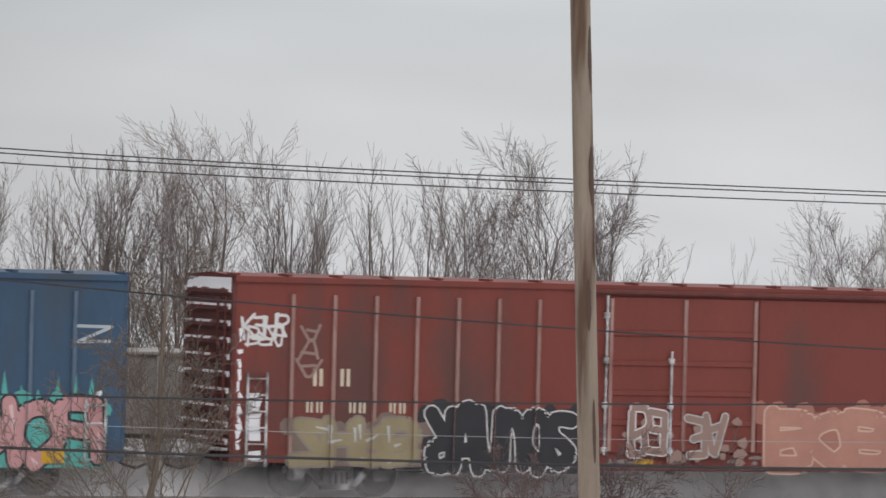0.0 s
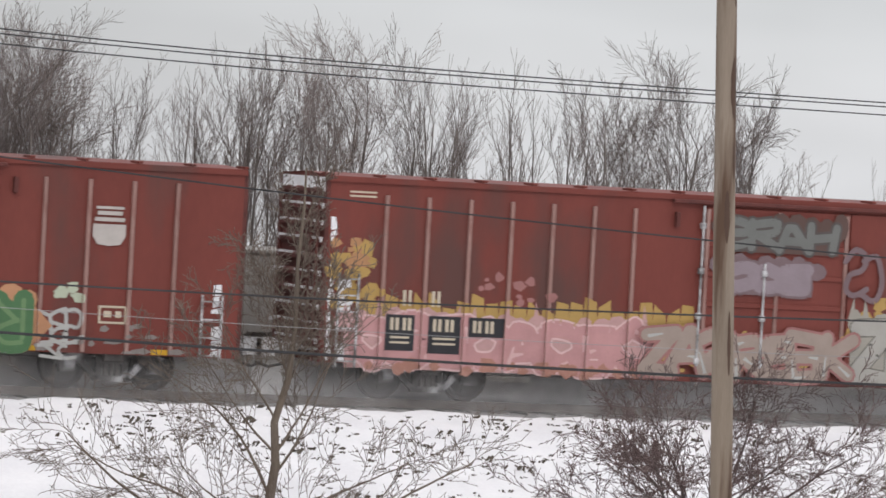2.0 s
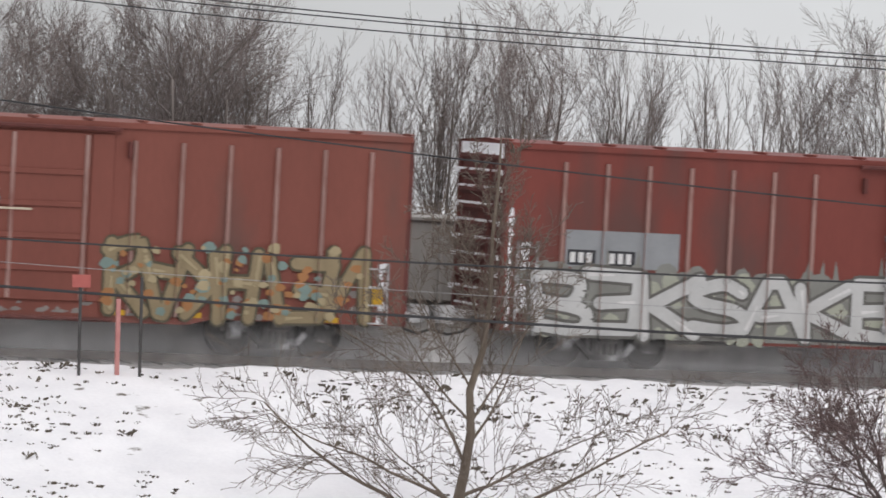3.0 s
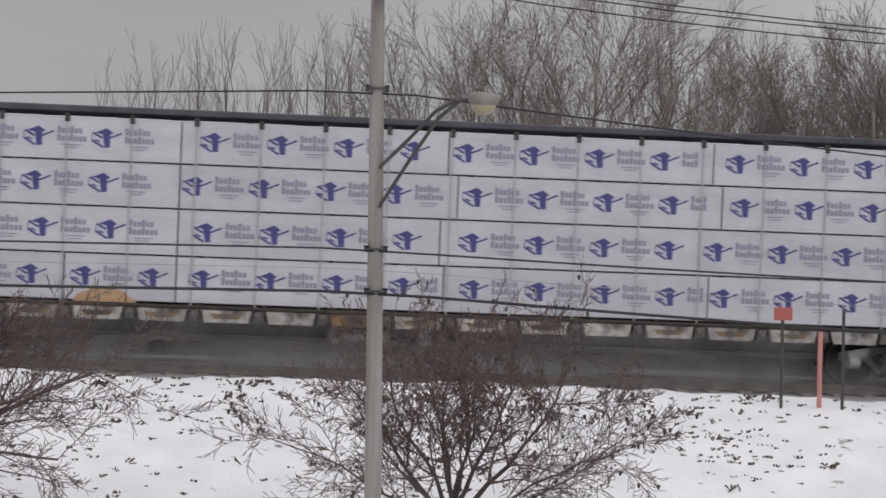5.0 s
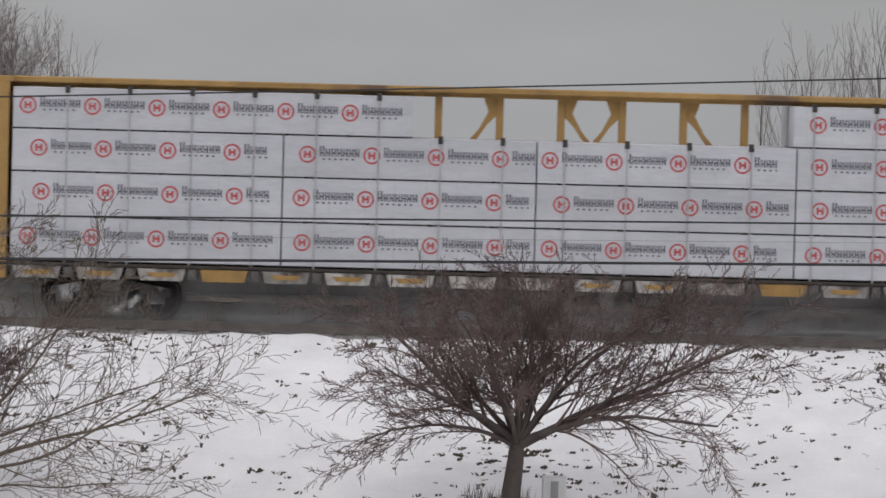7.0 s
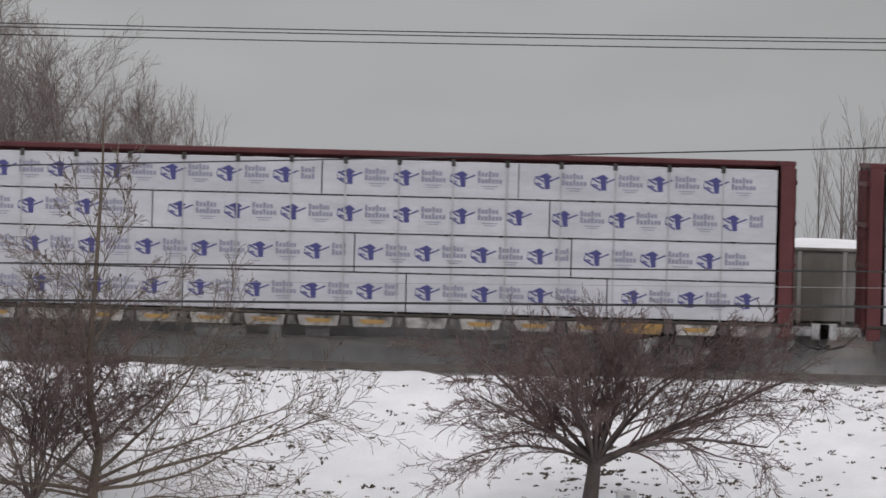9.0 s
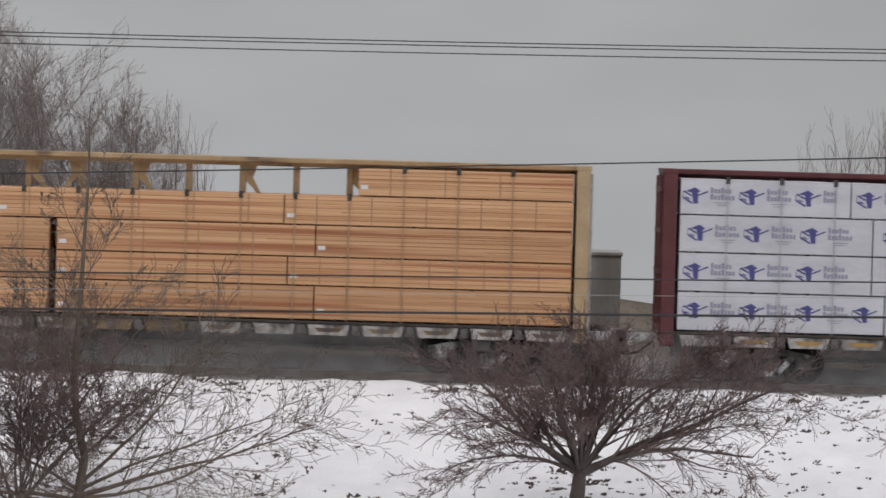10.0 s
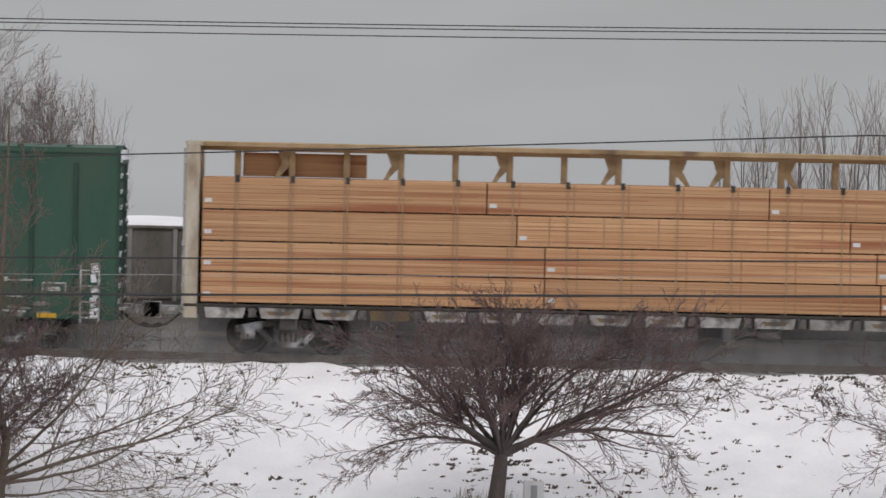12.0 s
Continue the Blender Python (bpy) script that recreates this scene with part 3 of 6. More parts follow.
# ---- running gear ----
def wheelset_mesh():
    b = Mesh()
    b.tube((0, -0.75, 0), (0, 0.75, 0), 0.085, 0.085, 8)
    for s in (-1, 1):
        b.lathe((0, s * 0.7175, 0), (0, -1, 0), ((-0.065, 0.0), (-0.065, 0.20), (-0.03, 0.34), (-0.065, 0.40), (-0.065, 0.457), (-0.04, 0.485), (-0.03, 0.46), (0.075, 0.45), (0.075, 0.39), (0.03, 0.33), (0.05, 0.14), (0.10, 0.11), (0.10, 0.0)), 20)
        for k in range(5):
            a = 2 * math.pi * k / 5
            b.box(0.24 * math.cos(a) - 0.035, 0.24 * math.cos(a) + 0.035, s * 0.7175 - 0.075, s * 0.7175 - 0.03, 0.24 * math.sin(a) - 0.035, 0.24 * math.sin(a) + 0.035)
    return b.done("wheelset", M["wheel"], False)


WHEELS = wheelset_mesh()
WHEELSETS = []


def frame_mesh(side):
    """Cast side frame: an arched top, a dropped middle with two windows, and axle boxes."""
    b = Mesh()
    for s in (side,):
        y0, y1 = (-1.06, -0.94) if s < 0 else (0.94, 1.06)
        top = [(-1.15, 0.62), (-0.75, 0.70), (-0.30, 0.78), (0.30, 0.78), (0.75, 0.70), (1.15, 0.62)]
        for (xa, za), (xb, zb) in zip(top, top[1:]):
            b.prism([(xa, za - 0.15), (xb, zb - 0.15), (xb, zb), (xa, za)], y0, y1)
        b.prism([(-0.72, 0.55), (-0.36, 0.20), (-0.22, 0.20), (-0.56, 0.58)], y0, y1)
        b.prism([(0.56, 0.58), (0.22, 0.20), (0.36, 0.20), (0.72, 0.55)], y0, y1)
        b.prism([(-0.36, 0.16), (0.36, 0.16), (0.36, 0.28), (-0.36, 0.28)], y0, y1)
        for x in (-0.26, 0.26):
            b.prism([(x - 0.06, 0.28), (x + 0.06, 0.28), (x + 0.06, 0.64), (x - 0.06, 0.64)], y0, y1)
        for x in (-0.889, 0.889):
            b.prism([(x - 0.15, 0.33), (x + 0.15, 0.33), (x + 0.17, 0.62), (x - 0.17, 0.62)], y0 - 0.03 if s < 0 else y0, y1 if s < 0 else y1 + 0.03)
    return b.done("side_frame", M["cast"])


def spring_mesh(s):
    b = Mesh()
    for x in (-0.12, 0.0, 0.12):
        b.tube((x, s * 1.0, 0.28), (x, s * 1.0, 0.50), 0.055, 0.055, 8)
    b.box(-0.2, 0.2, s * 1.0 - 0.06, s * 1.0 + 0.06, 0.50, 0.62)
    return b.done("springs", M["steel"])


FRAMES, SPRINGS = (frame_mesh(-1), frame_mesh(1)), (spring_mesh(-1), spring_mesh(1))


def bogie(car, x):
    b = Mesh()
    b.box(-0.2, 0.2, -1.2, 1.2, 0.55, 0.80, 0.02)
    b.tube((0, 0, 0.7), (0, 0, 0.98), 0.2, 0.2, 10)
    bg = part("bogie", b, M["steel"], car, "snow-dusted cast steel bogie", pose(x, 0, 0))
    for me in FRAMES:
        part("side_frame", me, None, bg)
    for me in SPRINGS:
        part("spring_nest", me, None, bg)
    for dx in (-0.889, 0.889):
        WHEELSETS.append(part("wheelset", WHEELS, None, bg, at=pose(dx, 0, 0.457)))


def coupler(car, x, s):
    b = Mesh()
    b.box(min(x, x + s * 0.75), max(x, x + s * 0.75), -0.12, 0.12, 0.80, 1.0)
    b.prism([(x + s * 0.55, 0.72), (x + s * 0.93, 0.74), (x + s * 0.93, 1.06), (x + s * 0.55, 1.08)], -0.2, 0.16)
    part("coupler", b, M["frost"], car, "snow-dusted knuckle coupler")
    h = Mesh()
    pts = [(x + s * 0.1, -0.35, 0.85), (x + s * 0.4, -0.38, 0.6), (x + s * 0.7, -0.3, 0.52), (x + s * 0.95, -0.2, 0.6)]
    for a, c in zip(pts, pts[1:]):
        h.tube(a, c, 0.03, 0.03, 6)
    part("air_hose", h, M["strap_tab"], car)


def ladder(car, x, z0, z1, mat, rungs, w=0.4, y=FACE - 0.10):
    b = Mesh()
    for xx in (x, x + w):
        b.box(xx - 0.018, xx + 0.018, y, y + 0.05, z0, z1)
    for k in range(rungs):
        z = z0 + 0.12 + (z1 - z0 - 0.24) * k / max(1, rungs - 1)
        b.box(x, x + w, y + 0.005, y + 0.04, z - 0.015, z + 0.015)
        for xx in (x, x + w):
            b.box(xx - 0.012, xx + 0.012, y + 0.05, FACE, z - 0.012, z + 0.012)
    part("ladder", b, mat, car, "frosted steel grab-iron ladder")


def brake_gear(car, length):
    """Reservoir, cylinder and rods under the floor."""
    b = Mesh()
    mid = length / 2
    b.lathe((mid - 1.6, -0.75, 0.62), (1, 0, 0), ((0, 0), (0.02, 0.12), (0.08, 0.17), (1.1, 0.17), (1.16, 0.12), (1.18, 0)), 12)
    b.lathe((mid + 0.9, -0.7, 0.66), (1, 0, 0), ((0, 0), (0, 0.14), (0.5, 0.14), (0.5, 0)), 12)
    b.box(mid + 0.1, mid + 0.35, -0.95, -0.6, 0.48, 0.78)
    b.tube((3.0, -0.4, 0.52), (length - 3.0, -0.4, 0.55), 0.02, 0.02, 6)
    part("brake_gear", b, M["under"], car, "air-brake tank and rods in the paled underframe grey")


# ---- box cars ----
def boxcar(label, x_left, length, coat, dark, rib_mat, rib_xs, door, roof_z=4.40, end_snow=0.5):
    car = thing("boxcar", label, "railway car", "freight cars of the passing train", pose(x_left, 81.4, 0))
    ribs = [(x - 0.04, x + 0.04) for x in rib_xs]
    b = Mesh()
    b.box(0.0, length, FACE, 1.4, 1.0, roof_z - 0.12)
    part("body", b, coat, car)
    for y0, y1 in ((FACE + 0.004, FACE + 0.1), (1.3, 1.396)):
        b = Mesh()
        b.prism([(0, 1.0), (0, 0.70), (length * 0.24, 0.70), (length * 0.27, 0.58), (length * 0.73, 0.58), (length * 0.76, 0.70), (length, 0.70), (length, 1.0)], y0, y1)
        part("side_sill", b, coat, car)
    b = Mesh()
    b.prism([(0, 0.92), (length, 0.92), (length, 0.998), (0, 0.998)], -1.28, 1.28)
    b.box(0.2, length - 0.2, -0.35, 0.35, 0.55, 0.92)
    for k in range(int(length / 1.2)):
        b.box(0.6 + 1.2 * k, 0.72 + 1.2 * k, -1.27, 1.27, 0.78, 0.92)
    part("underframe", b, M["under"], car, "steel underframe in grey paled to lift its shade")
    r = Mesh()
    for y0, y1, z0, z1 in ((FACE - 0.05, 0, roof_z - 0.09, roof_z - 0.03), (0, 1.45, roof_z - 0.03, roof_z - 0.09)):
        r.poly([(-0.04, y0, z0), (length + 0.04, y0, z0), (length + 0.04, y1, z1), (-0.04, y1, z1)])
    r.box(-0.04, length + 0.04, FACE - 0.05, FACE - 0.015, roof_z - 0.20, roof_z - 0.09)
    r.box(-0.04, length + 0.04, 1.42, 1.45, roof_z - 0.20, roof_z - 0.09)
    n = int(length / 1.05)
    for k in range(n + 1):
        x = length * k / n
        r.box(x - 0.05, x + 0.05, FACE - 0.06, FACE + 0.45, roof_z - 0.08, roof_z - 0.035, 0.01)
    for x in (0.002, length - 0.002):
        r.poly([(x, FACE, roof_z - 0.12), (x, 1.4, roof_z - 0.12), (x, 1.4, roof_z - 0.09), (x, 0, roof_z - 0.035), (x, FACE, roof_z - 0.09)])
    part("roof", r, coat, car, "ribbed steel roof")
    rib = Mesh()
    rib.box(-0.04, 0.04, FACE - RIB, FACE, 0.72, roof_z - 0.42, 0.012)
    me = rib.done("rib", rib_mat)
    for x in rib_xs:
        part("rib", me, None, car, at=pose(x, 0, 0))
    # corrugated ends with snow lying on the ledges
    for x, s in ((0.0, -1), (length, 1)):
        e = Mesh()
        zs = [0.95 + k * (roof_z - 1.45) / 9 for k in range(10)]
        h = (roof_z - 1.45) / 9 * 0.62
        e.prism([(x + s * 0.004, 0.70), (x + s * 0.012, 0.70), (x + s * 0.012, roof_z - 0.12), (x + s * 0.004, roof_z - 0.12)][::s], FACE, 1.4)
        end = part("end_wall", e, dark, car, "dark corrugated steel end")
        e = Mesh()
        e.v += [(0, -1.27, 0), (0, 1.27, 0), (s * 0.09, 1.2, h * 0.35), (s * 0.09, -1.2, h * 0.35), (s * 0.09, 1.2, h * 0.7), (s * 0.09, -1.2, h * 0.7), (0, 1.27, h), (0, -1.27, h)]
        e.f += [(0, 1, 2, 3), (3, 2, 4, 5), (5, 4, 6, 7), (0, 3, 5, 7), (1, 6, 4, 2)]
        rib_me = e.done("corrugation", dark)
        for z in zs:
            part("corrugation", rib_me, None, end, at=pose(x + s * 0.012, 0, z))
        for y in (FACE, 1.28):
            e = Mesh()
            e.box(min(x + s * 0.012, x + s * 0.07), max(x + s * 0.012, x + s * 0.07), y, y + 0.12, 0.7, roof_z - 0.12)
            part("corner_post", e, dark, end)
        sn = Mesh()
        for z in zs:
            rng = random.Random(int(z * 100))
            for y in (-1.25, -0.7, -0.15, 0.4, 0.95):
                if rng.random() < 0.85:
                    a = rng.uniform(0.15, 0.5) * (1.0 + 0.5 * end_snow)
                    sn.box(min(x, x + s * 0.10), max(x, x + s * 0.10), y, y + a, z + h * 0.66 - 0.09 * end_snow, z + h * 0.66 + 0.03 + 0.05 * end_snow)
        sn.box(min(x - s * 0.02, x + s * 0.06), max(x - s * 0.02, x + s * 0.06), -1.3, 1.3, roof_z - 0.42, roof_z - 0.13)
        tagged(part("snow_crust", sn, M["snow"], car, "blown snow stuck to the end ledges"), kind="stuff")
        b = Mesh()
        y = -1.15
        for yy in (y, y + 0.4):
            b.box(min(x + s * 0.12, x + s * 0.16), max(x + s * 0.12, x + s * 0.16), yy - 0.02, yy + 0.02, 0.7, roof_z - 0.5)
        for k in range(8):
            z = 0.8 + 0.4 * k
            b.box(min(x + s * 0.12, x + s * 0.15), max(x + s * 0.12, x + s * 0.15), y, y + 0.4, z, z + 0.03)
        part("ladder", b, dark, car)
        b = Mesh()
        b.box(min(x, x + s * 0.30), max(x, x + s * 0.30), -1.3, 1.3, 0.92, 0.97)
        part("end_platform", b, M["frost"], car, "snow-dusted crossover platform")
        coupler(car, x, s)
    # doors and their track
    d0, d1, d2 = door
    b = Mesh()
    b.box(d0, d1, FACE - 0.05, FACE, 0.95, roof_z - 0.32, 0.015)
    dr = part("door", b, coat, car, "ribbed plug door")
    for z in (1.55, 2.15, 2.75, 3.35):
        b = Mesh()
        b.box(d0 + 0.13, d1 - 0.13, FACE - 0.085, FACE - 0.05, z - 0.05, z + 0.05, 0.01)
        part("door_rib", b, coat, dr)
    for x in (d0 + 0.05, (d0 + d1) / 2, d1 - 0.12):
        b = Mesh()
        b.box(x, x + 0.08, FACE - 0.09, FACE - 0.05, 0.98, roof_z - 0.36, 0.01)
        part("door_stile", b, rib_mat, dr)
    b = Mesh()
    for x in (d0 - 0.03, d0 + 0.42 * (d1 - d0)):
        b.tube((x, FACE - 0.12, 0.9), (x, FACE - 0.12, roof_z - 0.3 if x < d0 else 3.0), 0.025, 0.025, 6)
        for z in (1.0, 1.9, 2.8, 3.7):
            if x < d0 or z < 3:
                b.box(x - 0.05, x + 0.05, FACE - 0.15, FACE - 0.05, z - 0.06, z + 0.06, 0.01)
    part("lock_rod", b, M["frost"], dr, "frosted lock rods")
    b = Mesh()
    b.box(d1 + 0.02, d2, FACE - 0.035, FACE, 0.95, roof_z - 0.32, 0.01)
    part("door_panel", b, coat, car, "plain sliding door panel")
    # The dark coat also paints in the shadow line along the door rail.
    b = Mesh()
    b.box(d0 - 0.7, d2 + 0.1, FACE - 0.13, FACE - 0.02, roof_z - 0.27, roof_z - 0.19, 0.015)
    b.box(d0 - 0.1, d2 + 0.1, FACE - 0.09, FACE - 0.02, 0.60, 0.66, 0.015)
    part("door_track", b, dark, car, "steel door rail, dark to hold its shadow line")
    for x in (d0 - 0.62, d2 + 0.25):
        b = Mesh()
        b.box(x, x + 0.08, FACE - 0.12, FACE, roof_z - 0.75, roof_z - 0.45, 0.01)
        part("door_stop", b, dark, car)
    rng = random.Random(int(length * 100))
    crust = []
    for xa, xb, top in ((0.03, 0.2, 3.3), (0.28, 0.60, 2.3), (length - 0.55, length - 0.35, 1.9)):
        z = 0.74
        while z < top:
            h = rng.uniform(0.08, 0.3)
            if rng.random() < 0.8:
                crust.append([(xa + rng.uniform(0, 0.06), z), (xb - rng.uniform(0, 0.1), z + rng.uniform(0, 0.04)), (xb - rng.uniform(0, 0.1), z + h), (xa + rng.uniform(0, 0.06), z + h - rng.uniform(0, 0.04))])
            z += h
    tagged(part("snow_crust", sheet(crust, 1), M["snow"], car, "wind-blown snow stuck to the corner"), kind="stuff")
    grime = []
    for _ in range(70):
        gx, gz, gw, gh = rng.uniform(0.8, length - 0.9), 0.72 + 0.55 * rng.random() ** 2, rng.uniform(0.08, 0.45), rng.uniform(0.03, 0.12)
        grime.append([(gx, gz), (gx + gw * 0.6, gz - gh * 0.15), (gx + gw, gz + gh * 0.4), (gx + gw * 0.55, gz + gh), (gx + gw * 0.1, gz + gh * 0.7)])
    coat_part("grime", grime, 0.3, ribs, ink("grey_road_grime", (0.25, 0.225, 0.21)), car, "splashes of pale grey grime")
    ladder(car, 0.25, 0.62, 2.45, M["frost"], 6)
    ladder(car, length - 0.75, 0.62, 1.9, M["frost"], 4)
    for x in (2.35, length - 2.35):
        bogie(car, x)
    brake_gear(car, length)
    for x in (1.6, 4.6, length * 0.5 - 1, length * 0.5 + 2, length - 4.4, length - 1.7):
        part("reflector", sheet([rect(x, x + 0.42, 0.72, 0.82)], 1), ink("amber_reflector", (0.62, 0.36, 0.03)), car, "amber reflector strip")
    return car, ribs


def bars_panel(car, x, z, cols, h, mat, ribs, seed, layer=1, name="lettering"):
    """Lettering as plain bars: cols gives the letters of each row, two slim bars a letter."""
    out = []
    for k, n in enumerate(cols):
        for i in range(n):
            x0, z0 = x + i * h * 0.9, z - k * h * 1.7
            out += [rect(x0, x0 + h * 0.22, z0, z0 + h), rect(x0 + h * 0.38, x0 + h * 0.6, z0, z0 + h)]
    return coat_part(name, out, layer, ribs, mat, car, "painted lettering as plain bars")


WHITE, BLACK = ink("white_spray", (0.66, 0.65, 0.64)), ink("black_spray", (0.035, 0.035, 0.04))
SILVER, PINK = ink("silver_spray", (0.46, 0.46, 0.44)), ink("pink_spray", (0.54, 0.29, 0.29))
TEAL = ink("teal_spray", (0.10, 0.40, 0.36))
SKY, NAVY = ink("light_blue_spray", (0.10, 0.26, 0.52)), ink("navy_spray", (0.035, 0.06, 0.14))
GREEN, ORANGE = ink("green_spray", (0.085, 0.185, 0.085)), ink("orange_spray", (0.52, 0.27, 0.15))
MUSTARD, PALE_GREEN = ink("mustard_spray", (0.46, 0.30, 0.10)), ink("pale_green_spray", (0.50, 0.55, 0.42))
YELLOW, SIGN_RED = ink("yellow_letter_paint", (0.68, 0.52, 0.12)), ink("red_square_paint", (0.42, 0.04, 0.045))
GREY_PATCH, DUST = ink("grey_repaint_patch", (0.27, 0.28, 0.29)), ink("pale_dirt", (0.30, 0.20, 0.17))
LETTER, BLUE_PLATE = ink("cream_letter_paint", (0.60, 0.52, 0.40)), ink("blue_number_plate", (0.06, 0.16, 0.40))
RIBS_A = [1.17 + 0.875 * k for k in range(7)] + [15.14 + 0.87 * k for k in range(4)]


def first_red_car():
    car, ribs = boxcar("brick-red ribbed boxcar with white tags and sprayed lettering", 29.61, 19.2, M["red"], M["red_dark"], M["rib_red"], RIBS_A, (7.9, 11.3, 14.2))
    scrawl(car, "KEHR", 0.15, 1.05, 3.12, 3.55, WHITE, 3, ribs, 0.06)
    scrawl(car, "BRA", 0.25, 1.0, 2.98, 3.3, WHITE, 5, ribs, 0.05)
    for k in range(3):
        scrawl(car, "A", 1.42 - 0.06 * k, 1.72, 3.1 - 0.36 * k, 3.4 - 0.36 * k, DUST, 4 + k, ribs, 0.06)
    for x in (1.63, 2.2):
        bars_panel(car, x, 2.2, (1,), 0.34, LETTER, ribs, 1)
    for x in (1.5, 2.4, 3.25):
        bars_panel(car, x, 1.68, (2,), 0.23, LETTER, ribs, 3)
    graffiti(car, "ZHRB", 1.2, 3.95, 0.62, 1.6, ink("faded_yellow_spray", (0.30, 0.25, 0.15)), ink("grey_buff_spray", (0.26, 0.22, 0.18)), 11, ribs, 0.24, 0.05, ink("dusty_brown_spray", (0.20, 0.15, 0.125)), bright=SILVER)
    graffiti(car, "RAUnOS", 3.98, 7.35, 0.5, 1.88, BLACK, WHITE, 12, ribs, 0.30, 0.03, BLACK, overlap=0.0, plain=(3,))
    graffiti(car, "BE", 8.4, 9.3, 0.85, 1.9, DUST, WHITE, 13, (), 0.13, 0.03, layer=24)
    graffiti(car, "EA", 9.7, 10.6, 0.85, 1.75, DUST, SILVER, 16, (), 0.13, 0.03, layer=24)
    splashes(car, 8.3, 11.0, 0.75, 1.6, 26, DUST, 15, (), 24, 0.13)
    graffiti(car, "BOBECOS", 11.45, 18.3, 0.58, 1.95, ink("salmon_spray", (0.43, 0.215, 0.165)), ink("pale_salmon_spray", (0.58, 0.39, 0.31)), 14, ribs, 0.34, 0.04, ink("dull_salmon_spray", (0.36, 0.165, 0.125)), layer=10)
    return car


def blue_car():
    car, ribs = boxcar("blue ribbed boxcar with yellow lettering and bright graffiti", 8.59, 18.74, M["blue"], M["blue_dark"], M["rib_blue"], RIBS_A, (7.9, 10.8, 14.25), 4.36)
    rows = []
    for x0, z, n in ((12.33, 3.02, 6), (12.85, 2.60, 4), (12.33, 2.18, 7)):
        step = (14.12 - x0) / n
        for k in range(n):
            rows += [rect(x0 + step * k, x0 + step * (k + 0.26), z, z + 0.30), rect(x0 + step * (k + 0.40), x0 + step * (k + 0.66), z, z + 0.30)]
    coat_part("lettering", rows, 10, ribs, YELLOW, car, "yellow painted lettering as plain bars")
    for z in (2.13, 2.56, 2.99):
        part("emblem", sheet([rect(14.60, 14.95, z, z + 0.36)], 1, ribs), SIGN_RED, car, "red square")
    for x, z in ((15.17, 2.56), (15.17, 2.13), (15.68, 2.13)):
        part("emblem", sheet([rect(x, x + 0.36, z, z + 0.36)], 1, ribs), YELLOW, car, "yellow square")
    coat_part("stencil", [rect(8.7 + 0.14 * k, 8.8 + 0.14 * k, z, z + 0.06) for k in range(9) for z in (3.66, 3.53, 3.40)], 24, (), LETTER, car)
    coat_part("stencil", [rect(9.7, 9.95, z, z + 0.05) for z in (2.62, 2.52, 2.42)], 24, (), DUST, car)
    part("number_plate", sheet([rect(1.25, 2.9, 1.36, 1.78)], 1, ribs), BLUE_PLATE, car, "blue number plate with plain bars")
    bars_panel(car, 1.35, 1.44, (3,), 0.26, WHITE, ribs, 8, 2)
    bars_panel(car, 2.2, 1.44, (2,), 0.26, WHITE, ribs, 9, 2)
    olive = ink("olive_letter_paint", (0.36, 0.34, 0.10))
    bars_panel(car, 1.38, 2.25, (2,), 0.25, olive, ribs, 10)
    bars_panel(car, 2.28, 2.25, (2,), 0.22, olive, ribs, 11)
    part("paint_patch", sheet([rect(1.25, 3.0, 0.75, 1.32)], 1, ribs), ink("grey_blue_patch", (0.20, 0.22, 0.235)), car, "dull grey repainted patch")
    splashes(car, 2.4, 3.0, 0.7, 1.6, 9, WHITE, 26, ribs, 2, 0.13)
    hump = [(2.80, 0.85), (3.05, 0.55), (6.50, 0.55), (6.55, 0.95), (6.40, 1.35), (6.15, 1.72), (5.62, 1.78), (5.42, 2.06), (5.2, 2.10), (4.85, 2.05), (4.50, 1.80), (4.30, 1.62), (4.0, 1.98), (3.85, 1.92), (3.75, 1.62), (3.25, 1.40)]
    mid = (4.6, 1.1)
    fan = lambda pts, k: [[mid, (mid[0] + (a[0] - mid[0]) * k, mid[1] + (a[1] - mid[1]) * k), (mid[0] + (c[0] - mid[0]) * k, mid[1] + (c[1] - mid[1]) * k)] for a, c in zip(pts, pts[1:] + pts[:1])]
    piece = part("graffiti", sheet(fan(hump, 1.07), 1, ribs, stack=0), WHITE, car, "light blue bubble graffiti with a white halo")
    part("outline", sheet(fan(hump, 1.03), 2, ribs, stack=0), NAVY, piece)
    part("fill", sheet(fan(hump, 0.97), 3, ribs, stack=0), SKY, piece)
    inner = (((3.3, 0.6), (3.45, 1.0), (3.9, 1.1), (4.2, 0.6)), ((4.3, 1.55), (4.2, 1.2), (4.35, 0.8), (4.6, 0.6)), ((4.6, 1.8), (4.75, 1.3), (5.15, 1.35), (5.1, 1.95)),
             ((4.7, 0.6), (4.85, 0.95), (5.3, 1.0), (5.4, 0.6)), ((5.45, 2.0), (5.5, 1.5), (5.75, 1.2), (6.4, 1.25)), ((5.6, 0.6), (5.75, 0.95), (6.1, 0.95), (6.25, 0.6)), ((5.85, 0.62), (6.0, 0.8), (6.1, 0.62)))
    coat_part("line", [q for r in inner for q in ribbon(curve(r), 0.05)], 4, ribs, NAVY, piece)
    coat_part("highlight", [bar((3.2, 1.0), (3.7, 1.5), 0.10, 0.04), bar((4.8, 1.7), (5.1, 1.9), 0.09, 0.04), bar((6.0, 1.5), (6.3, 1.3), 0.08, 0.03)], 4, ribs, ink("pale_blue_spray", (0.30, 0.42, 0.60)), piece)
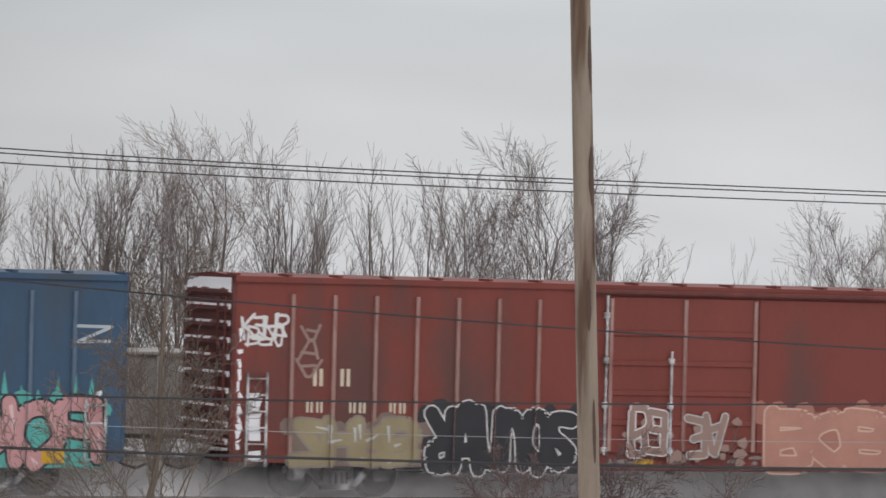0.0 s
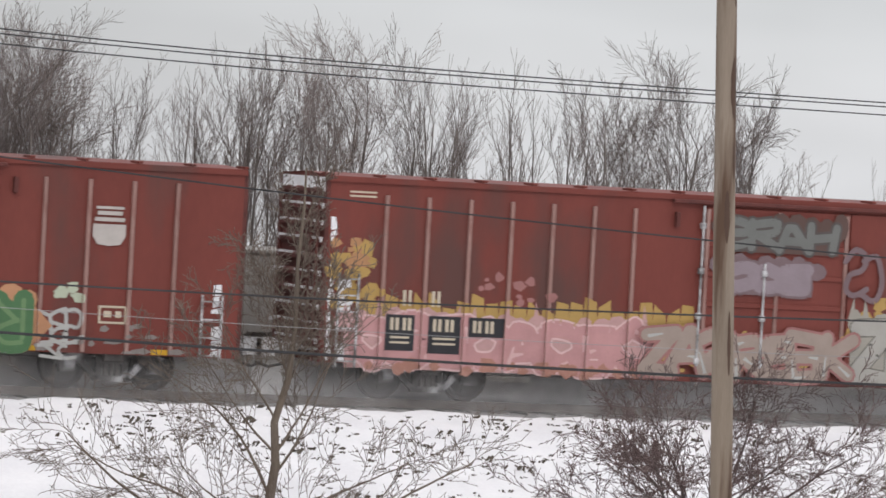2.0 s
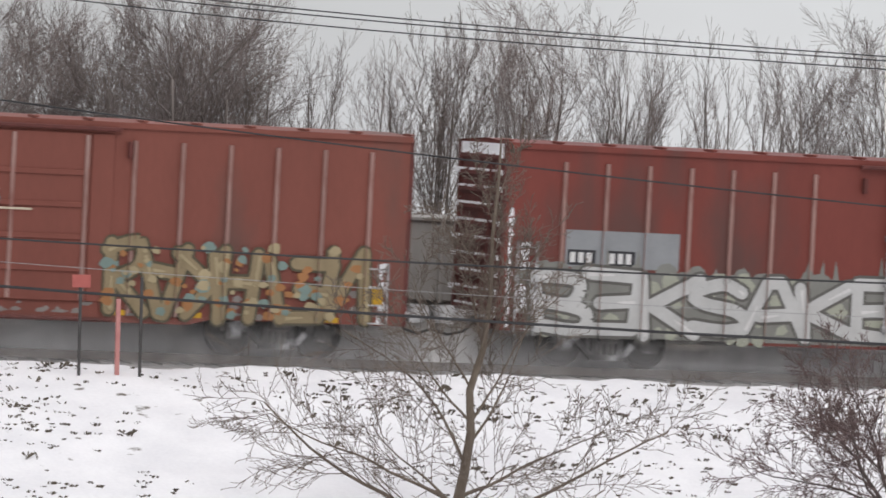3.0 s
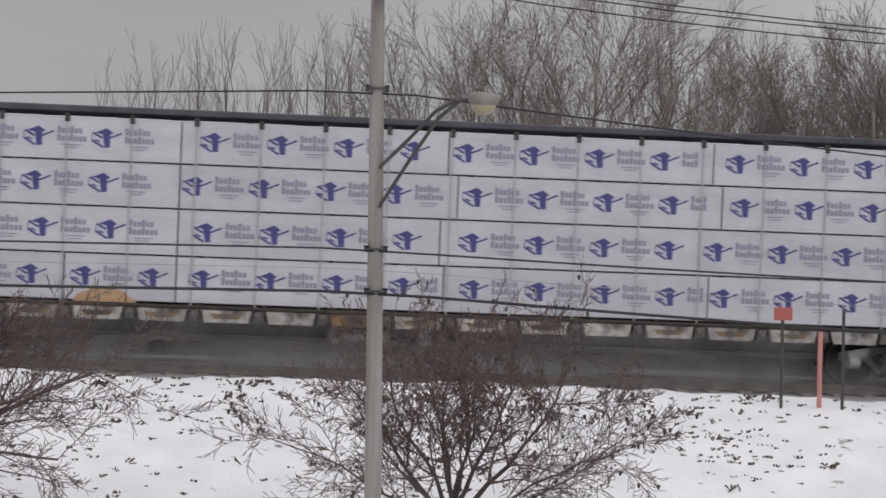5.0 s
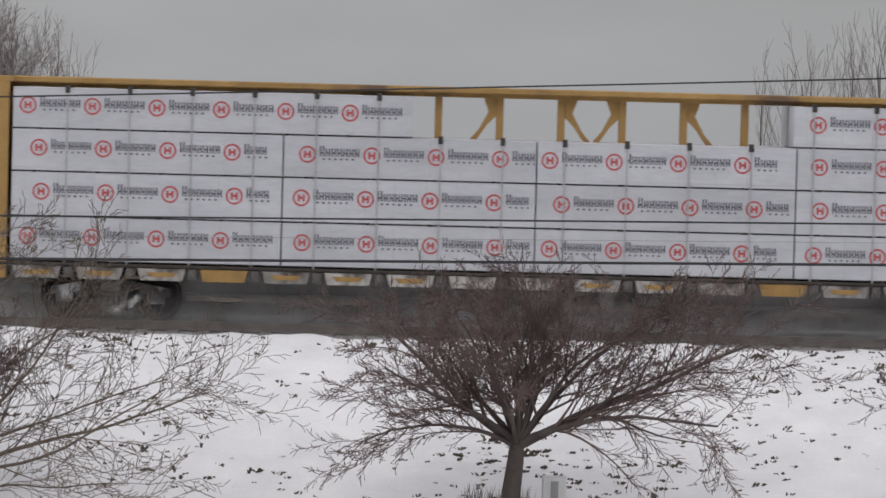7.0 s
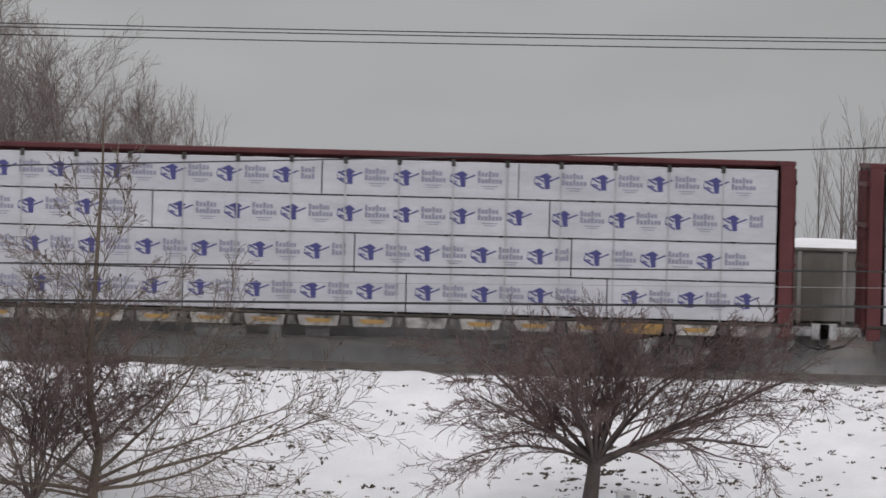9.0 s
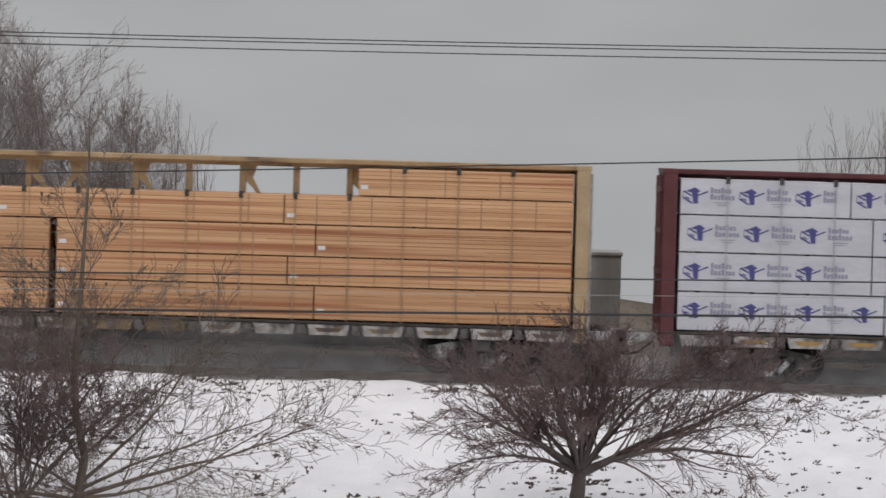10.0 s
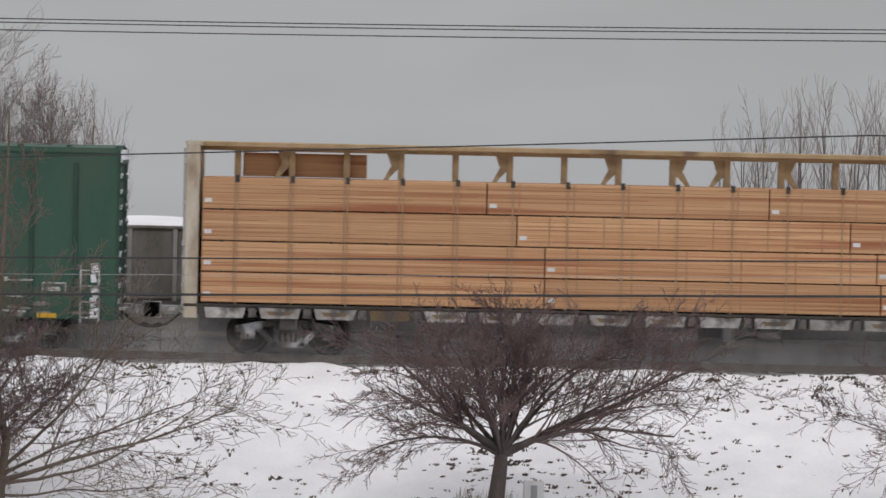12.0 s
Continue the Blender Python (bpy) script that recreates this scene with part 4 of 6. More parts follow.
    splashes(car, 6.5, 7.6, 0.7, 1.8, 34, ink("pale_blue_grey_spray", (0.42, 0.46, 0.48)), 22, ribs, 2, 0.14)
    part("paint_patch", sheet([rect(6.6, 7.2, 1.45, 1.75)], 3, ribs), NAVY, car, "dark repainted patch")
    splashes(car, 8.1, 10.5, 0.85, 1.6, 26, ink("pale_blue_grey_spray", (0.42, 0.46, 0.48)), 23, (), 24, 0.14)
    splashes(car, 8.6, 10.3, 0.85, 1.4, 9, SKY, 27, (), 25, 0.13)
    graffiti(car, "BIVERS", 10.75, 13.95, 0.72, 2.0, ink("dusky_lilac_spray", (0.18, 0.165, 0.32)), ink("dark_violet_spray", (0.075, 0.075, 0.16)), 24, ribs, 0.17, 0.04, ink("dull_violet_spray", (0.10, 0.125, 0.23)), layer=10)
    splashes(car, 10.9, 13.8, 0.8, 2.1, 26, ink("dull_violet_spray", (0.10, 0.125, 0.23)), 29, ribs, 13.5, 0.09)
    splashes(car, 10.8, 13.8, 1.75, 2.2, 14, ink("dusky_lilac_spray", (0.18, 0.165, 0.32)), 30, ribs, 10.6, 0.16)
    graffiti(car, "ZSKOP", 14.0, 18.45, 0.55, 1.98, PINK, BLACK, 25, ribs, 0.29, 0.05, TEAL, bright=ink("pale_pink_spray", (0.72, 0.50, 0.50)), layer=2, drips=0.75)
    part("paint_patch", sheet([rect(13.95, 14.6, 0.6, 1.9)], 1, ribs), ink("olive_shade_spray", (0.16, 0.17, 0.09)), car, "olive sprayed edge")
    part("placard", sheet([rect(17.15, 17.6, 0.66, 0.9)], 8, ribs), ink("amber_reflector", (0.62, 0.36, 0.03)), car, "amber placard")
    scrawl(car, "Z", 17.9, 18.4, 3.0, 3.35, ink("pale_blue_grey_spray", (0.42, 0.46, 0.48)), 28, ribs, 0.06)
    return car


def second_red_car():
    car, ribs = boxcar("brick-red boxcar covered in pink and silver graffiti", -12.3, 19.05, M["red"], M["red_dark"], M["rib_red"], RIBS_A, (7.9, 11.15, 14.2))
    coat_part("stencil", [rect(0.4, 0.95, z, z + 0.035) for z in (4.0, 3.92)], 1, ribs, LETTER, car)
    tan = ink("tan_spray", (0.45, 0.24, 0.12))
    splashes(car, 0.15, 1.15, 1.75, 3.0, 26, MUSTARD, 31, ribs, 1, 0.2)
    splashes(car, 0.15, 0.9, 2.5, 3.1, 9, tan, 38, ribs, 2, 0.17)
    rng = random.Random(39)
    coat_part("backing", [[(x, 1.5), (x + 0.34, 1.5), (x + 0.3, 1.95 + rng.uniform(-0.15, 0.2)), (x + 0.05, 2.0 + rng.uniform(-0.15, 0.2))] for x in [0.6 + 0.3 * k for k in range(24)]], 1.3, ribs, MUSTARD, car, "mustard sprayed band")
    graffiti(car, "OSBOAOBO", 0.45, 7.1, 0.60, 1.72, PINK, ink("pale_pink_spray", (0.72, 0.50, 0.50)), 32, ribs, 0.34, 0.04, ink("dusty_rose_spray", (0.54, 0.33, 0.32)), drips=0.5, bright=ink("pale_rose_spray", (0.68, 0.44, 0.44)), layer=2)
    splashes(car, 0.6, 6.8, 0.62, 0.8, 36, ink("salmon_spray", (0.43, 0.215, 0.165)), 40, ribs, 5.5, 0.16)
    for x0, x1, z0 in ((1.27, 1.87, 0.98), (2.16, 2.83, 0.95), (3.0, 3.75, 1.30)):
        plate = part("number_plate", sheet([rect(x0, x1, z0, 1.68)], 6.5, ribs), BLACK, car, "black number plate with plain bars")
        coat_part("lettering", [rect(x0 + 0.09 + 0.26 * k + d, x0 + 0.16 + 0.26 * k + d, 1.38, 1.62) for k in range(2) for d in (0, 0.11)], 7.5, ribs, LETTER, plate)
        if z0 < 1.2:
            coat_part("stencil", [rect(x0 + 0.1, x1 - 0.1, z, z + 0.04) for z in (1.22, 1.12)], 7.5, ribs, LETTER, plate)
    for x in (1.6, 2.2):
        bars_panel(car, x, 1.86, (1,), 0.3, LETTER, ribs, 12, 6)
    splashes(car, 3.2, 5.4, 2.0, 2.55, 12, ink("dull_rose_spray", (0.36, 0.17, 0.16)), 41, ribs, 2, 0.13)
    graffiti(car, "SRAH", 8.2, 10.9, 3.2, 3.95, ink("grey_green_spray", (0.17, 0.175, 0.165)), ink("smoky_green_spray", (0.10, 0.085, 0.08)), 33, (), 0.17, 0.05, ink("dusky_red_spray", (0.115, 0.07, 0.06)), layer=23)
    graffiti(car, "COB", 8.3, 10.35, 2.35, 3.1, ink("pale_lilac_spray", (0.29, 0.235, 0.26)), ink("mauve_spray", (0.20, 0.14, 0.15)), 34, (), 0.27, 0.05, ink("mauve_spray", (0.20, 0.14, 0.15)), layer=23)
    scrawl(car, "SC", 11.1, 11.9, 2.4, 3.3, ink("mauve_spray", (0.20, 0.14, 0.15)), 35, (), 0.12, 24)
    graffiti(car, "ZASRBEK", 6.6, 11.4, 0.62, 1.72, ink("buff_spray", (0.36, 0.29, 0.25)), ink("dull_rose_spray", (0.36, 0.17, 0.16)), 36, ribs, 0.25, 0.05, layer=24, bright=SILVER)
    splashes(car, 7.0, 11.4, 0.7, 1.6, 30, MUSTARD, 42, (), 23, 0.15)
    silver_grey = ink("warm_silver_spray", (0.41, 0.395, 0.36))
    graffiti(car, "ZEVRAHOKE", 11.3, 18.7, 0.55, 2.1, silver_grey, ink("mid_grey_spray", (0.20, 0.19, 0.165)), 37, ribs, 0.33, 0.03, ink("grey_buff_light_spray", (0.36, 0.34, 0.295)), layer=10, drips=0.4)
    splashes(car, 11.5, 18.4, 0.7, 1.8, 46, ink("charcoal_spray", (0.12, 0.115, 0.105)), 43, ribs, 13.5, 0.075)
    splashes(car, 11.2, 12.2, 1.6, 2.3, 10, MUSTARD, 44, (), 9, 0.2)
    shield(car, 16.15, 2.58, 0.75, 0.7, ribs, WHITE)
    scrawl(car, "KS", 17.9, 18.5, 2.55, 3.1, DUST, 45, ribs, 0.06)
    coat_part("stencil", [rect(17.0, 17.5, 1.25, 1.29), rect(17.0, 17.5, 1.55, 1.59), rect(17.0, 17.04, 1.25, 1.59), rect(17.46, 17.5, 1.25, 1.59), rect(17.1, 17.4, 1.38, 1.44)], 14, ribs, WHITE, car)
    return car


def shield(car, x, z, w, h, ribs, mat):
    """A plain shield-shaped herald with a dark upper bar."""
    part("herald", sheet([[(x, z + h * 0.25), (x + w * 0.15, z + 0.03), (x + w * 0.5, z), (x + w * 0.85, z + 0.03), (x + w, z + h * 0.25), (x + w, z + h * 0.55), (x, z + h * 0.55)],
                          rect(x + 0.03, x + w - 0.03, z + h * 0.62, z + h * 0.72), rect(x + 0.08, x + w - 0.08, z + h * 0.78, z + h * 0.88), rect(x + 0.05, x + w - 0.05, z + h * 0.93, z + h)], 6, ribs), mat, car, "plain white shield emblem")


def third_red_car():
    car, ribs = boxcar("brick-red boxcar with silver and green graffiti", -33.13, 19.08, M["red"], M["red_dark"], M["rib_red"], RIBS_A, (8.05, 11.3, 14.25), 4.42)
    part("patch", sheet([rect(1.25, 3.62, 1.98, 2.7)], 1, ribs), GREY_PATCH, car, "grey repainted patch")
    for x in (1.3, 2.12):
        plate = part("number_plate", sheet([rect(x, x + 0.58, 2.02, 2.32)], 2, ribs), BLACK, car, "black number plate with plain bars")
        coat_part("lettering", [rect(x + 0.05 + 0.17 * k, x + 0.16 + 0.17 * k, 2.07, 2.27) for k in range(3)], 3, ribs, WHITE, plate)
    chrome = ink("bright_silver_spray", (0.52, 0.52, 0.51))
    graffiti(car, "BEKSAKE", 0.5, 8.6, 0.62, 2.0, chrome, ink("charcoal_spray", (0.12, 0.115, 0.105)), 41, ribs, 0.25, 0.06, ink("mid_smoke_spray", (0.22, 0.22, 0.20)), bright=WHITE, layer=2, drips=0.5, lean=0.08, plain=(3, 4, 5, 6))
    splashes(car, 0.6, 8.5, 0.62, 1.9, 46, ink("buff_green_spray", (0.36, 0.37, 0.30)), 47, ribs, 2.4, 0.2)
    graffiti(car, "SAVIER", 11.45, 14.9, 0.66, 1.85, ink("mid_green_spray", (0.16, 0.27, 0.13)), GREEN, 42, ribs, 0.09, 0.16, ORANGE, layer=10, back_up=0.08)
    for a, b, c in (((11.45, 1.9), (11.0, 1.0), (11.5, 0.65)), ((14.85, 1.75), (15.4, 1.2), (14.85, 0.65))):
        part("backing", sheet([[a, b, c]], 10, ribs), ORANGE, car, "orange sprayed point")
    scrawl(car, "EBS", 15.1, 15.95, 0.85, 1.5, SILVER, 43, ribs, 0.07, 3)
    scrawl(car, "ZC", 15.25, 15.9, 0.6, 0.9, SILVER, 46, ribs, 0.06, 3)
    coat_part("stencil", [rect(16.3, 16.85, 1.28, 1.32), rect(16.3, 16.85, 1.58, 1.62), rect(16.3, 16.34, 1.28, 1.62), rect(16.81, 16.85, 1.28, 1.62), rect(16.4, 16.55, 1.4, 1.52), rect(16.63, 16.75, 1.4, 1.52)], 4, ribs, LETTER, car)
    shield(car, 16.1, 2.75, 0.65, 0.75, ribs, ink("worn_white_paint", (0.5, 0.46, 0.43)))
    splashes(car, 15.3, 15.95, 1.72, 1.95, 7, PALE_GREEN, 44, ribs, 3, 0.15)
    return car


def fourth_red_car():
    xs = [0.8 + 0.93 * k for k in range(7)] + [10.35 + 0.93 * k for k in range(6)]
    car, ribs = boxcar("faded red boxcar with a white tag and patchy graffiti", -50.9, 15.77, M["red_light"], M["red_dark"], M["rib_red"], xs, (6.45, 9.5, 9.95), 4.42, end_snow=1.4)
    scrawl(car, "CHnSEN", 0.12, 1.65, 2.7, 3.35, WHITE, 51, ribs, 0.042, 2, 0.3)
    coat_part("graffiti", [bar((3.6, 3.1), (4.1, 2.5), 0.06), bar((4.05, 3.1), (3.65, 2.5), 0.06)], 2, ribs, WHITE, car, "thin white cross")
    coat_part("graffiti", ribbon(curve([(0.1, 2.45), (0.4, 2.62), (0.75, 2.72)]), 0.05) + [bar((0.55, 2.75), (0.78, 2.73), 0.05), bar((0.72, 2.55), (0.78, 2.73), 0.05)], 2, ribs, WHITE, car, "thin white arrow")
    bars_panel(car, 1.85, 1.68, (3,), 0.27, WHITE, ribs, 14)
    bars_panel(car, 2.85, 1.68, (2,), 0.27, WHITE, ribs, 15)
    part("number_plate", sheet([rect(1.0, 1.5, 1.72, 1.95)], 1, ribs), BLACK, car)
    coat_part("stencil", [rect(6.6, 7.5, 3.0, 3.03), rect(7.3, 8.4, 2.62, 2.66)] + [rect(6.8, 7.5, z, z + 0.04) for z in (1.9, 1.8, 1.7)], 25, (), LETTER, car)
    olive = ink("olive_buff_spray", (0.225, 0.155, 0.10))
    splashes(car, 1.0, 6.3, 0.7, 1.75, 40, olive, 54, ribs, 1, 0.13)
    graffiti(car, "EBKEHS", 1.3, 6.2, 0.7, 1.75, olive, ink("brown_spray", (0.15, 0.07, 0.05)), 52, ribs, 0.15, 0.035, layer=2)
    splashes(car, 1.0, 6.3, 0.7, 1.6, 22, ink("dark_green_spray", (0.09, 0.085, 0.06)), 55, ribs, 5.5, 0.13)
    tan, dark = ink("pale_tan_spray", (0.40, 0.33, 0.20)), ink("dark_olive_spray", (0.10, 0.085, 0.055))
    graffiti(car, "RAKHIEN", 9.8, 15.1, 0.62, 2.15, ink("khaki_spray", (0.28, 0.22, 0.13)), dark, 53, ribs, 0.22, 0.05, None, bright=tan, layer=10, lean=0.3)
    splashes(car, 9.8, 14.8, 0.8, 2.0, 36, ink("rust_orange_spray", (0.36, 0.17, 0.07)), 56, ribs, 13.5, 0.13)
    splashes(car, 9.8, 14.8, 0.8, 2.1, 26, ink("grey_teal_spray", (0.20, 0.27, 0.245)), 57, ribs, 14.5, 0.13)
    splashes(car, 9.9, 14.9, 0.8, 2.1, 30, tan, 58, ribs, 15.5, 0.12)
    part("placard", sheet([rect(14.95, 15.35, 1.1, 1.45)], 4, ribs), ink("amber_reflector", (0.62, 0.36, 0.03)), car, "amber square placard")
    return car


def green_car():
    xs = [17.3 - 0.95 * k for k in range(6)] + [0.9 + 0.9 * k for k in range(6)]
    car, ribs = boxcar("faded dark green boxcar", -251.78 - 18.2, 18.2, M["green"], M["green_dark"], M["green_dark"], sorted(xs), (7.2, 10.2, 11.0), 4.55)
    part("stencil", sheet([rect(16.6, 16.63, 1.25, 1.5), rect(17.1, 17.13, 1.25, 1.5), rect(16.6, 17.1, 1.47, 1.5), rect(16.7, 17.0, 1.3, 1.4)], 2, ribs), SILVER, car)
    scrawl(car, "SZE", 14.4, 16.3, 0.9, 1.6, SILVER, 61, ribs, 0.045)
    return car


# ---- centre-beam lumber cars ----
def roof_print():
    """A blue pitched-roof figure, and two short lines of plain bars beside it."""
    blue = [[(-0.185, 0.10), (-0.05, 0.07), (0.09, 0.07), (0.145, 0.10), (0.02, 0.185)], [(-0.05, 0.08), (-0.01, -0.17), (0.09, -0.165), (0.09, 0.115)],
            bar((-0.225, 0.10), (-0.05, 0.0), 0.038), bar((-0.245, -0.04), (-0.03, -0.165), 0.038), bar((-0.235, 0.09), (-0.245, -0.04), 0.014), bar((0.09, 0.01), (0.30, 0.10), 0.032), bar((-0.19, -0.03), (-0.09, -0.07), 0.03)]
    grey = [rect(0.36 + 0.078 * k, 0.42 + 0.078 * k, dz, dz + (0.125 if k in (0, 3) else 0.09)) for dz, n in ((0.07, 6), (-0.075, 7)) for k in range(n)]
    return blue, grey + [rect(0.45, 0.80, -0.15, -0.133), rect(0.50, 0.74, -0.20, -0.185)], 1.235, 0.02


def ring_print():
    """A red ringed emblem, and a dark row of plain bars beside it."""
    red = ring(0, 0, 0.128, 0.165) + [rect(-0.07, -0.025, -0.07, 0.07), rect(0.025, 0.07, -0.07, 0.07), rect(-0.025, 0.025, -0.02, 0.025)]
    dark = []
    for k in range(7):
        x, h = 0.235 + 0.112 * k, 0.20 if k == 0 else 0.15
        dark += [rect(x, x + 0.028, -0.03, h - 0.03), rect(x + 0.058, x + 0.088, -0.03, h - 0.03), rect(x + 0.028, x + 0.058, 0.02, 0.05)]
        if k < 6:
            dark.append(rect(x + 0.06, x + 0.10, -0.10, -0.065))
    return red, dark, 1.235, 0.05


def cabin_print():
    """A tan landscape emblem over three tan lines, with a blue patch."""
    tan = [disc(0, 0.10, 0.17, 0.16, 10), disc(0.2, 0.02, 0.2, 0.10, 10)] + [rect(-0.15 + 0.05 * k, 0.75, -0.14 - 0.09 * k, -0.09 - 0.09 * k) for k in range(3)]
    blue = [[(0.28, 0.02), (0.72, 0.04), (0.55, 0.18), (0.40, 0.20)], bar((-0.1, 0.05), (0.3, 0.10), 0.04)]
    return tan, blue, 1.2, 0.04


INK = {"blue": ink("blue_print", (0.075, 0.075, 0.225)), "grey": ink("grey_blue_print", (0.28, 0.28, 0.36)), "red": ink("red_print", (0.52, 0.11, 0.115)), "dark": ink("dark_print", (0.15, 0.15, 0.175)),
       "tan": ink("tan_print", (0.46, 0.34, 0.19)), "navy": ink("navy_print", (0.07, 0.12, 0.28))}
PRINTS = {}
for key, fn, first, second in (("roof", roof_print, "blue", "grey"), ("ring", ring_print, "red", "dark"), ("cabin", cabin_print, "tan", "navy")):
    pa, pb, every, lift = fn()
    PRINTS[key] = (sheet(pa, 1, (), 0.0).done("emblem", INK[first]), sheet(pb, 2, (), 0.0).done("caption", INK[second]), every, lift, sheet([q for q in pb if max(v[0] for v in q) < 0.68], 2, (), 0.0).done("caption", INK[second]))


def bundle(car, x0, x1, z0, z1, coat, printed, seed, side=-1, wobble=0.012):
    """A strapped pack of sawn timber, wrapped or bare, on the near or the far side of the beam."""
    rng = random.Random(seed)
    f = FACE + 0.04 + rng.uniform(0, wobble) if side < 0 else 0.14
    b = Mesh()
    b.box(x0 + 0.012, x1 - 0.012, f, -0.14 if side < 0 else 1.36, z0 + 0.02, z1 - 0.008, 0.014)
    wrapped = coat is not M["lumber"]
    bd = part("lumber_pack", b, coat, car, "white plastic-wrapped lumber bundle" if wrapped else "bare sawn lumber bundle")
    if side > 0:
        return
    d = Mesh()
    for k in range(int((x1 - x0) / 1.2)):
        d.box(x0 + 0.4 + 1.2 * k, x0 + 0.5 + 1.2 * k, f + 0.01, -0.16, z0 - 0.012, z0 + 0.03)
    if d.v:
        tagged(part("dunnage", d, M["dunnage"], bd), kind="stuff")
    if printed:
        emblem, caption, every, lift, short = PRINTS[printed]
        x, z = x0 + rng.uniform(0.25, 0.6), (z0 + z1) / 2 + lift
        while x < x1 - 0.35:
            part("emblem", emblem, None, bd, at=pose(x, f, z))
            if x + 1.05 < x1:
                tagged(part("caption", caption, None, bd, at=pose(x, f, z)), kind="stuff")
            elif x + 0.7 < x1:
                tagged(part("caption", short, None, bd, at=pose(x, f, z)), kind="stuff")
            x += every
    if wrapped:
        # Flat strips paint in the shade of creases; the wrap itself stays smooth.
        fold_shades = [rect(x, x + rng.uniform(0.005, 0.014), z0 + 0.05, z1 - 0.03) for x in [x0 + 0.3 + 0.62 * k + rng.uniform(-0.05, 0.05) for k in range(int((x1 - x0 - 0.4) / 0.62))]]
        fold_shades += [rect(x0 + 0.05, x1 - 0.05, z0 + 0.075 + rng.uniform(0, 0.02), z0 + 0.09), rect(x0 + 0.05, x1 - 0.05, z1 - 0.03, z1 - 0.018)]
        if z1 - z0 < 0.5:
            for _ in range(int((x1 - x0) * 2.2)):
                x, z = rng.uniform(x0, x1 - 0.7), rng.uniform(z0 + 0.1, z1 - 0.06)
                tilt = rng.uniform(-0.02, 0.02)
                fold_shades.append([(x, z), (x + 0.35, z + tilt), (x + rng.uniform(0.5, 0.7), z + tilt * 1.6 + 0.004), (x + 0.3, z + tilt + 0.014)])
        tagged(part("fold", sheet(fold_shades, 1, (), f + 0.002), M["fold"], bd), kind="stuff")
    else:
        labels = [rect(x, x + 0.16, z0 + 0.16, z0 + 0.25) for x in (x0 + 0.06,)]
        part("tag", sheet(labels, 1, (), f), WHITE, bd, "small white paper tag")
        grooves = []
        for k in range(1, int((z1 - z0) / 0.088)):
            x = x0 + 0.02
            while x < x1 - 0.3:
                run = min(rng.uniform(1.2, 4.2), x1 - 0.02 - x)
                if rng.random() < 0.72:
                    grooves.append(rect(x, x + run, z0 + 0.02 + 0.088 * k, z0 + 0.02 + 0.088 * k + rng.uniform(0.005, 0.013)))
                x += run + 0.02
        coat_part("board_joint", grooves, 0.5, (), ink("dark_board_joint", (0.27, 0.13, 0.065)), bd, face=f)
        part("band", sheet([rect(x, x + 0.025, z0 + 0.03, z1 - 0.012) for x in [x0 + 0.7 + 1.2 * k for k in range(int((x1 - x0) / 1.2))]], 1, (), f), ink("steel_band", (0.34, 0.20, 0.115)), bd)


def truss_post(brace):
    """An upright of the centre beam, with a bent brace to one side (-1, 1) or both."""
    b = Mesh()
    b.box(-0.07, 0.07, -0.12, 0.12, 1.15, 4.52, 0.012)
    for s in brace:
        b.prism([(s * 0.0, 4.55), (s * 0.34, 4.55), (s * 0.30, 4.42), (s * 0.22, 4.20), (s * 0.40, 3.86), (s * 0.62, 3.60), (s * 0.48, 3.60), (s * 0.24, 3.95), (s * 0.04, 4.15)][::s], -0.08, 0.08)
    return b


